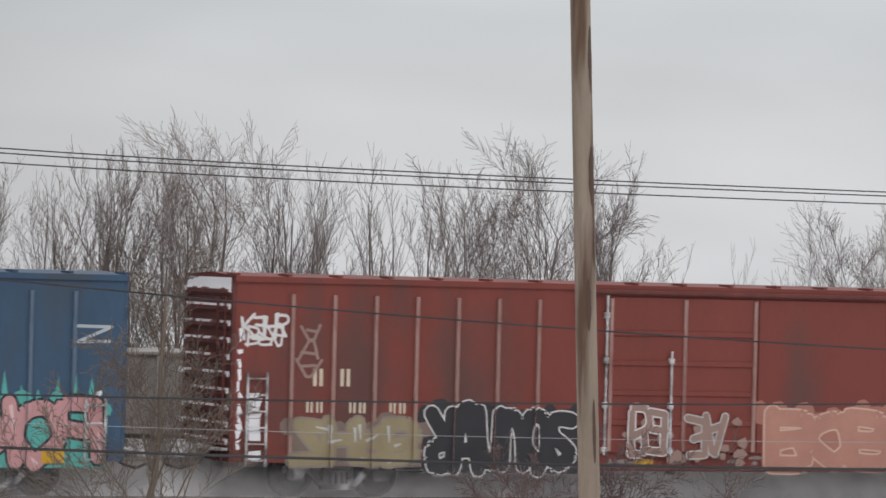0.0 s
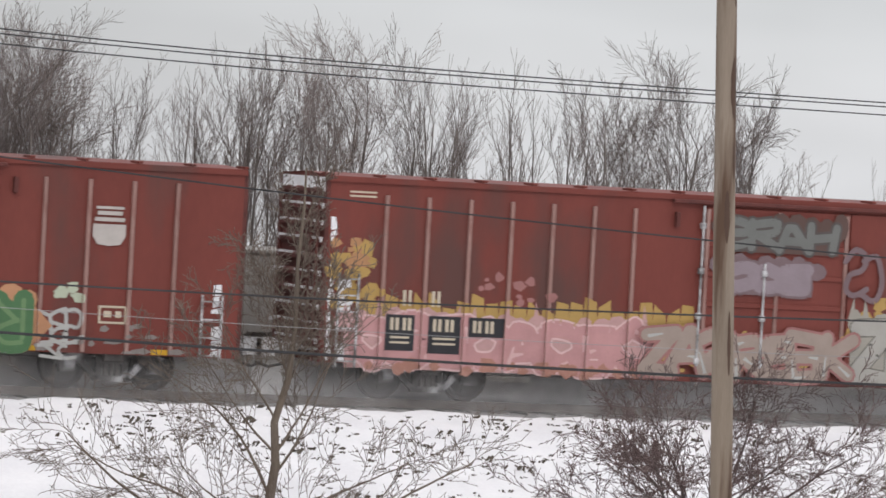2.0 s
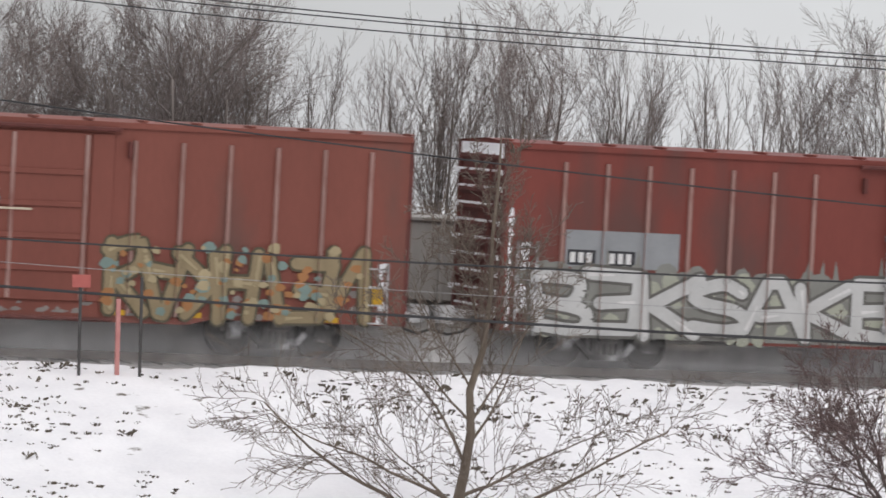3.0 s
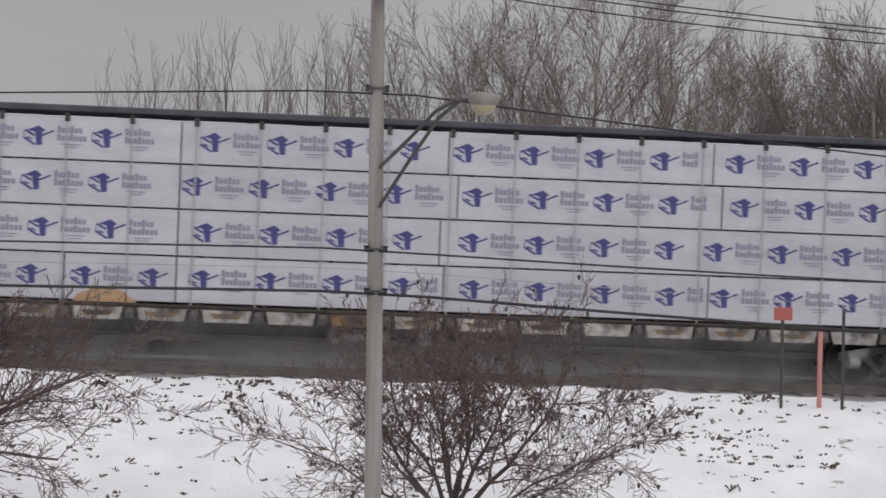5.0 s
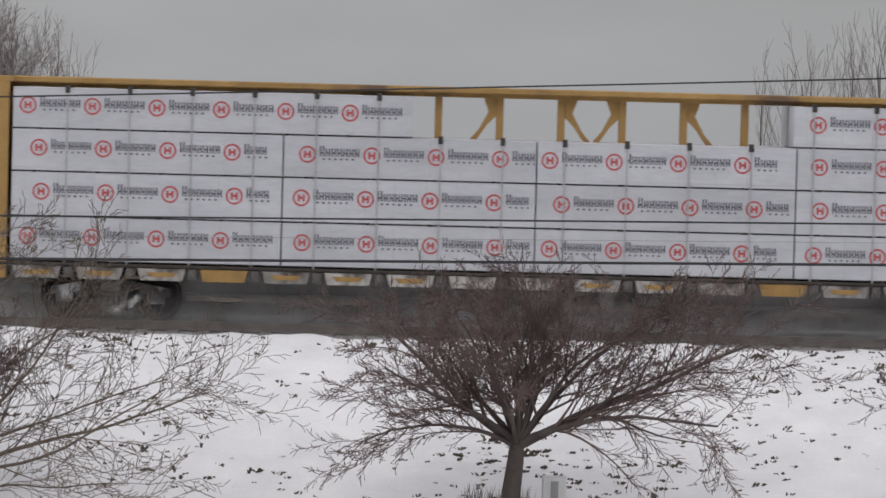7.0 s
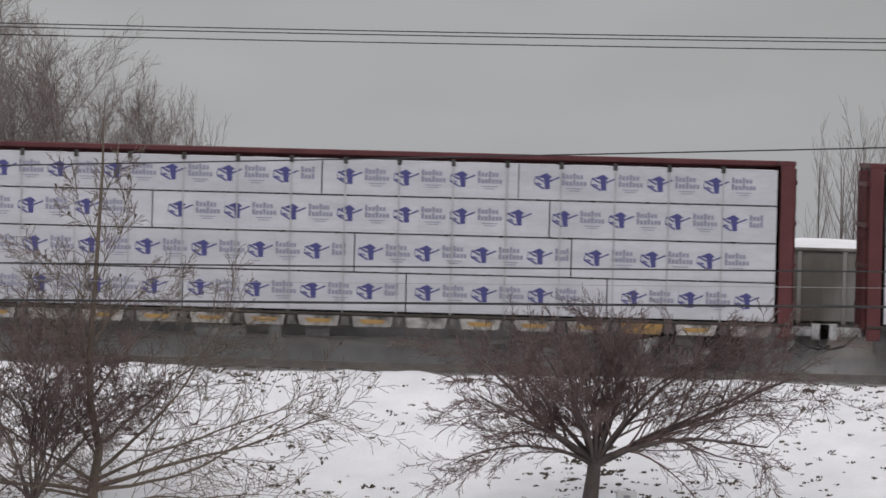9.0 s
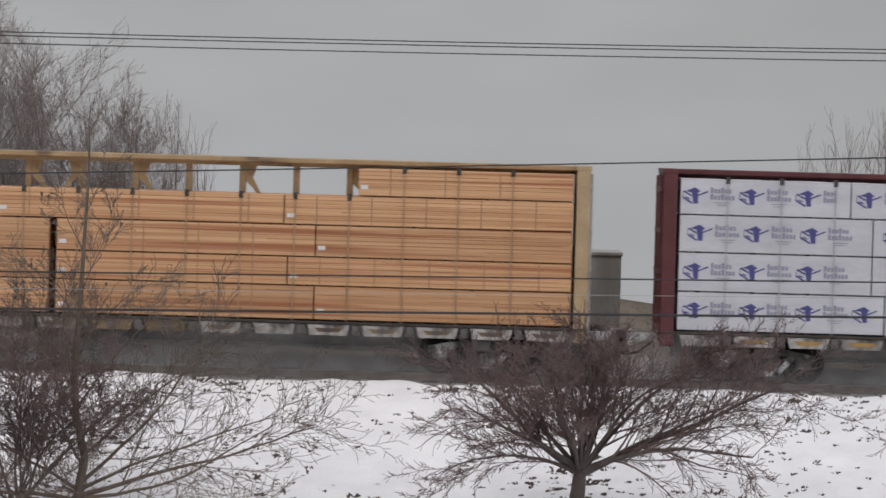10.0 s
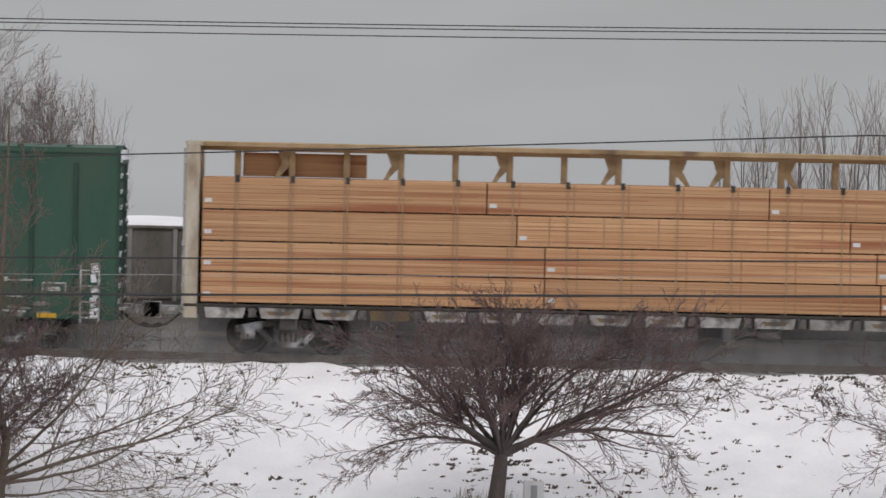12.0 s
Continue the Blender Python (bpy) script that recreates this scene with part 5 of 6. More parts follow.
def centrebeam(label, x_left, length, coat, layers, splits, pack, printed, plate, seed, tops=None, rear_coat=None, gap=None, front_coat=None, shift=-0.12):
    car = thing("lumber_car", label, "railway car", "freight cars of the passing train", pose(x_left, 81.4, 0))
    rng = random.Random(seed)
    b = Mesh()
    b.box(0.05, length - 0.05, -1.34, 1.34, 1.02, 1.10)
    b.box(0.3, length - 0.3, -0.3, 0.3, 0.45, 1.02)
    for k in range(int(length / 1.2)):
        b.box(0.55 + 1.2 * k, 0.70 + 1.2 * k, -1.30, 1.30, 0.80, 1.02)
    part("deck", b, M["under"], car, "steel deck and centre sill in grey paled to lift their shade")
    b = Mesh()
    b.box(0.0, length, FACE - 0.02, FACE + 0.06, 1.04, 1.10, 0.012)
    b.box(0.0, length, 1.34, 1.42, 1.04, 1.10)
    part("deck_edge", b, M["dunnage"], car, "dark deck edge rail")
    # sill plates between the winch pockets
    plates = []
    for k in range(2):
        b = Mesh()
        b.prism([(-0.46, 1.03), (-0.40, 0.80), (0.40, 0.80), (0.46, 1.03)], FACE, FACE + 0.05)
        plates.append(b.done("sill_plate", (M["plate_white"], plate)[k]))
    spot = Mesh()
    spot.prism([(-0.30, 0.96), (-0.22, 0.87), (0.22, 0.87), (0.30, 0.96)], FACE - 0.006, FACE + 0.001)
    spot_me = spot.done("rust_patch", plate)
    winch = Mesh()
    winch.lathe((0, FACE - 0.02, 0.96), (0, -1, 0), ((-0.1, 0.0), (-0.1, 0.075), (0.06, 0.075), (0.06, 0.0)), 8)
    winch.box(-0.09, 0.09, FACE + 0.02, FACE + 0.2, 0.82, 1.03)
    winch_me = winch.done("winch", M["steel"])
    n = int(round((length - 0.6) / 1.21))
    pitch = (length - 0.6) / n
    for k in range(n):
        x = 0.3 + pitch * (k + 0.5)
        pl = part("sill_plate", plates[0 if rng.random() < 0.85 else 1], None, car, at=pose(x, 0, 0))
        if rng.random() < 0.8:
            part("rust_patch", spot_me, None, pl)
        part("winch", winch_me, None, car, at=pose(x + pitch / 2, 0, 0))
    # end bulkheads
    for x, s, end_coat in ((0.0, 1, rear_coat or coat), (length, -1, front_coat or coat)):
        b = Mesh()
        lo, hi = sorted((x, x + s * 0.30))
        b.box(lo, hi, FACE, FACE + 0.16, 0.78, 4.62, 0.015)
        b.box(lo, hi, 1.24, 1.40, 0.78, 4.62, 0.015)
        lo, hi = sorted((x + s * 0.02, x + s * 0.10))
        b.box(lo, hi, FACE + 0.16, 1.24, 1.0, 4.60)
        bk = part("bulkhead", b, end_coat, car, "steel end bulkhead")
        lo, hi = sorted((x - s * 0.07, x + s * 0.02))
        stiff = M["pale_frame"] if end_coat is not M["maroon"] else end_coat
        for y in (-0.85, -0.25, 0.35, 0.95):
            b = Mesh()
            b.box(lo, hi, y - 0.06, y + 0.06, 1.0, 4.5, 0.01)
            part("stiffener", b, stiff, bk)
        for z in (1.5, 2.4, 3.3, 4.2):
            b = Mesh()
            b.box(lo + 0.004, hi - 0.004, -1.3, 1.3, z - 0.05, z + 0.05, 0.01)
            part("stiffener", b, stiff, bk)
        lo, hi = sorted((x - s * 0.02, x + s * 0.32))
        b = Mesh()
        b.box(lo, hi, FACE - 0.01, 1.41, 4.56, 4.66, 0.012)
        part("cap", b, end_coat, bk)
        coupler(car, x, -s)
    # centre beam
    b = Mesh()
    b.box(0.0, length, -0.42, 0.42, 4.54, 4.66, 0.02)
    b.box(0.0, length, -0.16, 0.16, 4.46, 4.54)
    part("top_chord", b, coat, car, "long steel top chord")
    half = n // 2
    kinds = {}
    for k in range(1, n):
        out, away = (1, k - half) if k > half else (-1, half + 1 - k)
        brace = (-out,) if away == 1 else (out,) if away % 2 == 0 else ()
        if brace not in kinds:
            kinds[brace] = truss_post(brace).done("post", coat)
        part("post", kinds[brace], None, car, at=pose(0.3 + pitch * k + shift, 0, 0))
    # the load, layer by layer
    for j, (z0, z1) in enumerate(zip(layers, layers[1:])):
        cuts = splits[j % len(splits)]
        spans = list(zip((0.36,) + tuple(cuts), tuple(cuts) + (length - 0.36,)))
        for k, (x0, x1) in enumerate(spans):
            if gap and j < gap[1]:
                x0, x1 = x0 + (0.07 if abs(x0 - gap[0]) < 0.01 else 0), x1 - (0.07 if abs(x1 - gap[0]) < 0.01 else 0)
            if tops and j == len(layers) - 2 and not any(a <= (x0 + x1) / 2 <= c for a, c in tops):
                continue
            bundle(car, x0, x1, z0, z1, pack, printed, seed * 100 + j * 10 + k)
            if j >= len(layers) - 3:
                bundle(car, x0, x1, z0, z1, pack, None, seed * 100 + j * 10 + k + 5, 1)
        if j < len(layers) - 3:
            bundle(car, 0.36, length - 0.36, z0, z1, pack, None, seed * 100 + j * 10 + 9, 1)
    # hold-down straps with dark corner pieces
    tops_z = lambda x: layers[-1] if not tops or any(a <= x <= c for a, c in tops) else layers[-2]
    for k in range(1, n):
        x = 0.3 + pitch * k + 0.04 + shift
        zt = tops_z(x)
        b = Mesh()
        b.box(x - 0.045, x + 0.045, FACE + 0.015, FACE + 0.12, zt - 0.10, zt + 0.05, 0.01)
        tab = part("strap", b, M["strap_tab"], car, "dark load strap with corner guard")
        b = Mesh()
        b.box(x - 0.014, x + 0.014, FACE + 0.018, FACE + 0.030, 1.10, zt - 0.10)
        part("webbing", b, M["strap"] if pack is not M["lumber"] else ink("tan_webbing", (0.38, 0.25, 0.15)), tab)
    for x in (2.3, length - 2.3):
        bogie(car, x)
    brake_gear(car, length)
    return car


def lumber_cars():
    four = (1.12, 1.98, 2.84, 3.66, 4.46)
    L = 23.25
    cars = [
        centrebeam("maroon centre-beam car with tan-printed white lumber packs", -76.2, 23.18, M["maroon"], (1.08, 2.2, 3.36, 4.46), ((5.1, 9.0, 13.0, 17.8), (4.4, 9.2, 12.95, 17.8), (4.8, 9.7, 15.2, 17.8)), M["wrap"], "cabin", M["plate_rust"], 1, ((15.0, 23.2),)),
        centrebeam("grey centre-beam car with blue-printed white lumber packs", -100.89, 23.1, M["grey_frame"], four, ((5.0, 7.05, 12.0, 17.0), (7.05, 11.9, 16.8), (7.05, 12.2, 17.2), (7.05, 12.0, 17.0)), M["wrap"], "roof", M["plate_rust"], 2, None, M["pale_frame"], None, M["pale_frame"]),
        centrebeam("ochre centre-beam car with thin white-wrapped lumber packs", -125.94, 23.16, M["ochre"], (1.10, 1.48, 1.86, 2.24, 2.61, 2.98, 3.35, 3.72, 4.09, 4.46), ((2.81, 5.3, 7.8, 10.26, 13.2, 15.7, 18.2, 20.7),), M["wrap_grey"], None, M["ochre"], 3),
        centrebeam("ochre centre-beam car with red-printed white lumber packs", -150.96, 23.31, M["ochre"], four, ((5.57, 10.44, 15.44), (5.57, 10.44, 15.44, 19.0), (5.57, 10.44, 15.44, 18.9), (8.05, 15.35, 19.0)), M["wrap_grey"], "ring", M["ochre"], 4, ((0.3, 8.05), (15.35, 23.2))),
        centrebeam("maroon centre-beam car with blue-printed white lumber packs", -175.95, 23.23, M["maroon"], four, ((5.0, 9.8, 14.7, 19.8), (4.9, 9.9, 14.6, 18.2), (5.2, 10.0, 14.2, 19.2), (5.0, 9.4, 14.4, 19.3)), M["wrap"], "roof", M["plate_white"], 5),
        centrebeam("maroon centre-beam car with blue-printed wrapped lumber", -200.64, 23.04, M["maroon"], four, ((4.9, 9.7, 14.6, 19.0), (4.6, 13.45, 18.2), (4.6, 9.0, 17.7), (4.1, 12.7, 17.0)), M["wrap"], "roof", M["ochre"], 6),
        centrebeam("tan centre-beam car loaded with bare orange lumber", -225.43, 23.19, M["tan_frame"], (1.12, 1.87, 2.5, 3.2, 3.86, 4.48), ((11.45, 17.2), (11.45, 16.6), (11.45, 17.2), (10.2, 16.5), (3.2, 18.1)), M["lumber"], None, M["plate_rust"], 7, ((18.1, 23.2),), M["pale_tan"], (11.45, 3), shift=-0.25),
        centrebeam("tan centre-beam car loaded with bare sawn lumber", -250.28, 23.55, M["tan_frame"], (1.12, 1.80, 2.48, 3.17, 3.88, 4.48), ((7.9, 15.3), (7.9, 15.2), (7.27, 14.6), (6.6, 12.8), (3.9, 18.4)), M["lumber"], None, M["plate_rust"], 8, ((18.4, 23.5),), M["pale_tan"], shift=-0.42),
    ]
    torn = [(5.15, 1.11)] + [(5.15 + 0.13 * k, 1.11 + 0.26 * math.sin(math.pi * k / 9) ** 0.7 + 0.02 * (k % 2)) for k in range(1, 9)] + [(6.35, 1.11)]
    part("torn_wrap", sheet([torn], 3, (), FACE + 0.03), ink("bare_tan_wood", (0.46, 0.30, 0.18)), cars[1], "bare wood showing through torn wrap")
    for car, x0, x1 in ((cars[-2], 0.5, 2.65), (cars[-1], 1.2, 3.95)):
        far = Mesh()
        far.box(x0, x1, 0.15, 1.3, 3.9, 4.42, 0.02)
        part("lumber_pack", far, M["lumber"], car, "reddish sawn lumber bundle on the far side")
    return cars


TRAIN = [first_red_car(), blue_car(), second_red_car(), third_red_car(), fourth_red_car()] + lumber_cars() + [green_car()]


# ---- parked gondolas on the siding ----
def gondola(x, length, seed, snow=(0.0, 1.0)):
    car = thing("gondola", "parked grey gondola car with snow on its load", "railway car", "gondolas on the siding", pose(x, 87.4, 0))
    b = Mesh()
    b.box(0, length, -1.4, 1.4, 0.95, 2.60, 0.01)
    b.box(-0.03, length + 0.03, -1.47, 1.47, 2.58, 2.66, 0.015)
    b.box(0.3, length - 0.3, -0.35, 0.35, 0.55, 0.95)
    part("body", b, M["gondola"], car)
    rib = Mesh()
    rib.box(-0.05, 0.05, -1.46, -1.4, 0.9, 2.58, 0.012)
    me = rib.done("rib", M["gondola"])
    for k in range(int(length / 1.05)):
        part("rib", me, None, car, at=pose(0.5 + 1.05 * k, 0, 0))
    s = Mesh()
    n = 40
    for i in range(n):
        xa, xb = (length * (snow[0] + (snow[1] - snow[0]) * q / n) for q in (i, i + 1))
        za, zb = (2.70 + 0.07 * noise.noise((q * 0.5, seed, 0)) for q in (xa, xb))
        s.poly([(xa, -1.42, 2.655), (xb, -1.42, 2.655), (xb, -1.25, zb), (xa, -1.25, za)])
        s.poly([(xa, -1.25, za), (xb, -1.25, zb), (xb, 0, zb + 0.13), (xa, 0, za + 0.13)])
        s.poly([(xa, 0, za + 0.13), (xb, 0, zb + 0.13), (xb, 1.42, zb), (xa, 1.42, za)])
    part("snow_load", s, M["snow"], car, "rounded snow cover", smooth=True)
    for xb in (2.0, length - 2.0):
        bg = Mesh()
        bg.box(-0.2, 0.2, -1.2, 1.2, 0.5, 0.9)
        g = part("bogie", bg, M["steel"], car, at=pose(xb, 0, 0))
        for me in FRAMES:
            part("side_frame", me, None, g)
        for dx in (-0.889, 0.889):
            part("wheelset", WHEELS, None, g, at=pose(dx, 0, 0.457))
    return car


for k in range(6):
    gondola(-26.0 + 15.4 * k, 14.2, k, {1: (0.0, 0.62), 3: (0.0, 0.45)}.get(k, (0.0, 1.0)))


# ---- poles, street lamp, cables ----
def leaning_pole(name, label, x, y, z0, z1, r0, r1, slope, mat, category="utility pole"):
    po = thing(name, label, category, at=pose(x, y, 0))
    b = Mesh()
    b.lathe((0, 0, 0), (slope, 0, 1), [(z0, 0.0)] + [(z0 + (z1 - z0) * k / 9, r0 + (r1 - r0) * k / 9) for k in range(10)] + [(z1 + 0.02, 0.0)], 20)
    part("shaft", b, mat, po, smooth=True)
    return po


near_pole = leaning_pole("utility_pole", "tall weathered brown pole with rust-dark streaks", 23.366, 50, -3.4, 12.0, 0.145, 0.12, -0.050, M["pole_near"])
for z0, z1, turn, wide in ((5.50, 6.25, 52, 0.42), (6.9, 7.75, 60, 0.34), (3.95, 4.60, 15, 0.30), (4.75, 5.2, 58, 0.22), (8.3, 8.9, 20, 0.3), (2.3, 3.1, 35, 0.2), (0.2, 1.0, 50, 0.25)):
    b, rr = Mesh(), random.Random(int(z0 * 10))
    rows = []
    for i in range(13):
        z, k = z0 + (z1 - z0) * i / 12, math.sin(math.pi * (i + 0.3) / 12.6) ** 0.6 * rr.uniform(0.75, 1.1)
        r = 0.145 - 0.025 * (z + 3.4) / 15.4 + 0.004
        rows.append([(r * math.cos(a) - 0.05 * z, r * math.sin(a), z) for a in [radians(245 + turn) + wide * k * (j / 4 - 1) for j in range(9)]])
    for a, c in zip(rows, rows[1:]):
        for j in range(8):
            b.poly([a[j], a[j + 1], c[j + 1], c[j]])
    part("rust_streak", b, ink("dark_rust_stain", (0.085, 0.05, 0.035)), near_pole, "dark rust-brown streak")
pole = leaning_pole("utility_pole", "weathered grey wooden pole with a street lamp arm", 10.21, 66, -3.2, 7.15, 0.14, 0.10, -0.033, M["pole_far"])
b = Mesh()
b.box(-0.34, 0.10, -1.05, 1.05, 6.58, 6.68)
part("crossarm", b, M["pole_far"], pole, "grey wooden crossarm")
for y in (-0.95, -0.35, 0.9):
    b = Mesh()
    b.lathe((-0.22, y, 6.68), (0, 0, 1), ((0, 0.02), (0.12, 0.02), (0.14, 0.06), (0.2, 0.07), (0.24, 0.04), (0.27, 0.04), (0.29, 0)), 10)
    part("insulator", b, M["porcelain"], pole, "dark pin insulator")
for z in (5.15, 2.72, 2.08):
    b = Mesh()
    for s in (-1, 1):
        b.lathe((-0.033 * z + s * 0.15, -0.06, z - 0.05), (0, 0, 1), ((0, 0.0), (0, 0.05), (0.03, 0.03), (0.07, 0.03), (0.1, 0.05), (0.1, 0)), 8)
    b.box(-0.033 * z - 0.16, -0.033 * z + 0.16, -0.14, -0.09, z - 0.015, z + 0.015)
    part("clamp", b, M["porcelain"], pole, "dark cable clamp")
for pts in (((-0.08, 3.35), (0.35, 4.1), (0.75, 4.75), (1.02, 5.0), (1.22, 5.06)), ((-0.1, 3.95), (0.3, 4.38), (0.7, 4.85), (1.0, 5.03))):
    b = Mesh()
    for (xa, za), (xb, zb) in zip(pts, pts[1:]):
        b.tube((xa, -0.10 - 0.3 * max(0, xa), za), (xb, -0.10 - 0.3 * max(0, xb), zb), 0.028, 0.028, 8)
    part("lamp_arm", b, M["post_dark"], pole, "dark curved lamp bracket")
b = Mesh()
b.lathe((1.38, -0.55, 4.92), (0, 0, 1), ((0.04, 0.0), (0.04, 0.18), (0.10, 0.235), (0.17, 0.24), (0.22, 0.20), (0.24, 0.0)), 18)
lamp = part("lamp_head", b, M["lamp_grey"], pole, "round street lamp head", smooth=True)
b = Mesh()
b.lathe((1.38, -0.55, 4.92), (0, 0, 1), ((-0.10, 0.0), (-0.09, 0.10), (-0.02, 0.17), (0.05, 0.19)), 18)
part("lens", b, M["lamp_lens"], lamp, "yellowed glass bowl", smooth=True)


def cable(label, fn, x0, x1, y, r, mat, n=60, name="power_line"):
    b = Mesh()
    for k in range(n):
        xa, xb = x0 + (x1 - x0) * k / n, x0 + (x1 - x0) * (k + 1) / n
        b.tube((xa, y, fn(xa)), (xb, y, fn(xb)), r, r, 5)
    return tagged(part(name, b, mat, None), label, "cable", "overhead cables", "structure")


X_POLE = 9.98
for dy, dz in ((-0.95, 0.0), (-0.35, -0.055), (0.9, -0.17)):
    cable("thin black overhead wire", lambda x: dz + (6.06 + 0.98 * math.exp((10 - x) / 7) if x > X_POLE else 7.04 + 0.00035 * ((x + 12) ** 2 - 22 ** 2)), -40, 62, 66 + dy, 0.011, M["wire"])
cable("sagging black overhead cable", lambda x: 5.13 - 0.095 * (x - 10) + 0.00115 * (x - 10) ** 2 if x > X_POLE else 5.12 + 0.046 * (x - 10) + 0.0004 * (x - 10) * (x + 12) * 0.5, -40, 58, 65.93, 0.014, M["wire"])
cable("black telephone cable", lambda x: 2.70 - 0.031 * (x - 10) + 0.0009 * (x - 10) ** 2 if x > X_POLE else 2.72 + 0.0162 * (x - 10), -40, 62, 65.9, 0.016, M["wire"], name="telephone_cable")
cable("thick black telephone cable", lambda x: 2.07 - 0.050 * (x - 10) + 0.00093 * (x - 10) ** 2 if x > X_POLE else 2.07 + 0.0185 * (x - 10), -40, 62, 65.9, 0.024, M["wire"], name="telephone_cable")
cable("thin pale bare wire", lambda x: 2.42 - 0.046 * (x - 10) + 0.00093 * (x - 10) ** 2 if x > X_POLE else 2.42 + 0.017 * (x - 10), -40, 62, 65.9, 0.005, M["wire_pale"])

# ---- marker posts on the crest ----
for x, top, mat, label, w in ((19.42, 1.36, M["post_dark"], "dark steel post with a small red sign", 0.05), (20.13, 1.14, M["post_pink"], "faded red marker post", 0.075), (20.56, 1.56, M["post_dark"], "thin dark steel post", 0.05)):
    sg = thing("marker_post", label, "post", at=pose(x, 77.5, 0, 0, -1.5, 0))
    b = Mesh()
    b.box(-w / 2, w / 2, -w / 2, w / 2, -0.6, top, 0.006)
    part("post", b, mat, sg)
    if "sign" in label:
        b = Mesh()
        b.box(-0.17, 0.17, -0.05, -0.03, top - 0.03, top + 0.20, 0.004)
        part("sign_plate", b, M["sign_red"], sg, "small blank red sign plate")


# ---- bare trees ----
def grow(out, p, d, length, r, lvl, rng, cfg):
    """A branch in short bending steps, with side branches along it; out collects (level, points, radii)."""
    n = cfg["steps"][lvl]
    pts, radii = [p], [r]
    for i in range(n):
        j = cfg["bend"][lvl]
        d = Vector((d.x + rng.uniform(-j, j), d.y + rng.uniform(-j, j), d.z + rng.uniform(-j, j) + cfg["lift"][lvl])).normalized()
        q = p + d * (length / n)
        r1 = max(r * (1 - cfg.get("slim", 0.8) / n), cfg["thin"])
        pts.append(q)
        radii.append(r1)
        if lvl + 1 < cfg["levels"] and i >= cfg["first"][lvl]:
            kids = cfg["kids"][lvl]
            for _ in range(int(kids) + (rng.random() < kids % 1)):
                u = d.orthogonal().normalized()
                u.rotate(Matrix.Rotation(rng.uniform(0, 2 * math.pi), 3, d))
                s = cfg["angle"][lvl] * rng.uniform(0.7, 1.3)
                c = d * math.cos(s) + u * math.sin(s)
                c = Vector((c.x, c.y, c.z + cfg.get("rise", 0.0))).normalized()
                grow(out, q, c, length * cfg["ratio"][lvl] * rng.uniform(0.65, 1.15) * (1 - 0.35 * i / n), max(r1 * cfg["taper"][lvl], cfg["thin"]), lvl + 1, rng, cfg)
        p, r = q, r1
    out.append((lvl, pts, radii))


def tree(name, label, cfg, seed, mats, at, group="", category="tree", trunk=None, limbs=(), seeds=0):
    """A trunk, each main limb a part of its own, and the fine twigs as one crown. trunk: points of a given stem;
    limbs: (place along the stem, bearing, climb, length, radius) in degrees and metres."""
    rng = random.Random(seed)
    out, roots = [], []
    if trunk:
        stem = [Vector(p) for p in trunk]
        radii = [cfg["radius"] * (1 - (0.86 if len(stem) > 5 else 0.3) * k / (len(stem) - 1)) for k in range(len(stem))]
        for where, bearing, climb, length, r in limbs:
            k = min(int(where * (len(stem) - 1)), len(stem) - 2)
            p = stem[k].lerp(stem[k + 1], where * (len(stem) - 1) - k)
            b, c = radians(bearing), radians(climb)
            twigs = []
            grow(twigs, p, Vector((math.cos(b) * math.cos(c), math.sin(b) * math.cos(c), math.sin(c))), length, r, 0, rng, cfg)
            roots.append(twigs[-1])
            out += twigs[:-1]
        heavy = [(stem, radii)]
    else:
        grow(out, Vector((0, 0, 0)), Vector((0, 0, 1)), cfg["trunk"], cfg["radius"], 0, rng, cfg)
        heavy = [b[1:] for b in out if b[0] == 0]
        roots = [b for b in out if b[0] == 1]
        out = [b for b in out if b[0] > 1]
    tr = thing(name, label, category, group, at)
    b = Mesh()
    for pts, radii in heavy:
        b.sweep(pts, radii, 10 if trunk else 6)
    part("trunk", b, mats[0], tr, smooth=True)
    for _, pts, radii in roots:
        b = Mesh()
        b.sweep(pts, radii, 7 if trunk else 4)
        part("limb", b, mats[1], tr, smooth=True)
    b = Mesh()
    for _, pts, radii in out:
        b.sweep(pts, radii, 5 if radii[0] > 0.02 else 3)
    tagged(part("crown", b, mats[2], tr, smooth=True), kind="stuff")
    if seeds:
        b = Mesh()
        for _, pts, radii in rng.sample(out, min(seeds, len(out))):
            z = rng.uniform(0.018, 0.036)
            b.tube(pts[-1], pts[-1] - Vector((0, 0, 2.2 * z)), z, z * 0.5, 5, True)
        tagged(part("seed_head", b, M["bark"], tr), kind="stuff")
    return tr


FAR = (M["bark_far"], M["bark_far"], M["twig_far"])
NEAR = (M["bark"], M["bark"], M["twig"])
UPRIGHT = dict(levels=4, steps=(7, 6, 5, 3), bend=(0.05, 0.08, 0.12, 0.16), lift=(0.05, 0.09, 0.08, 0.05), first=(1, 1, 0, 0), kids=(2.0, 2.0, 1.8, 0), angle=(0.5, 0.45, 0.5, 0.5), ratio=(0.52, 0.50, 0.48, 0.5), taper=(0.5, 0.5, 0.55, 0.5), thin=0.0058, trunk=8.0, radius=0.075)
WIDE = dict(UPRIGHT, kids=(2.2, 2.3, 2.0, 0), angle=(0.62, 0.55, 0.55, 0.5), ratio=(0.58, 0.55, 0.5, 0.5), bend=(0.07, 0.11, 0.15, 0.2), lift=(0.04, 0.06, 0.05, 0.03), radius=0.09, thin=0.006)
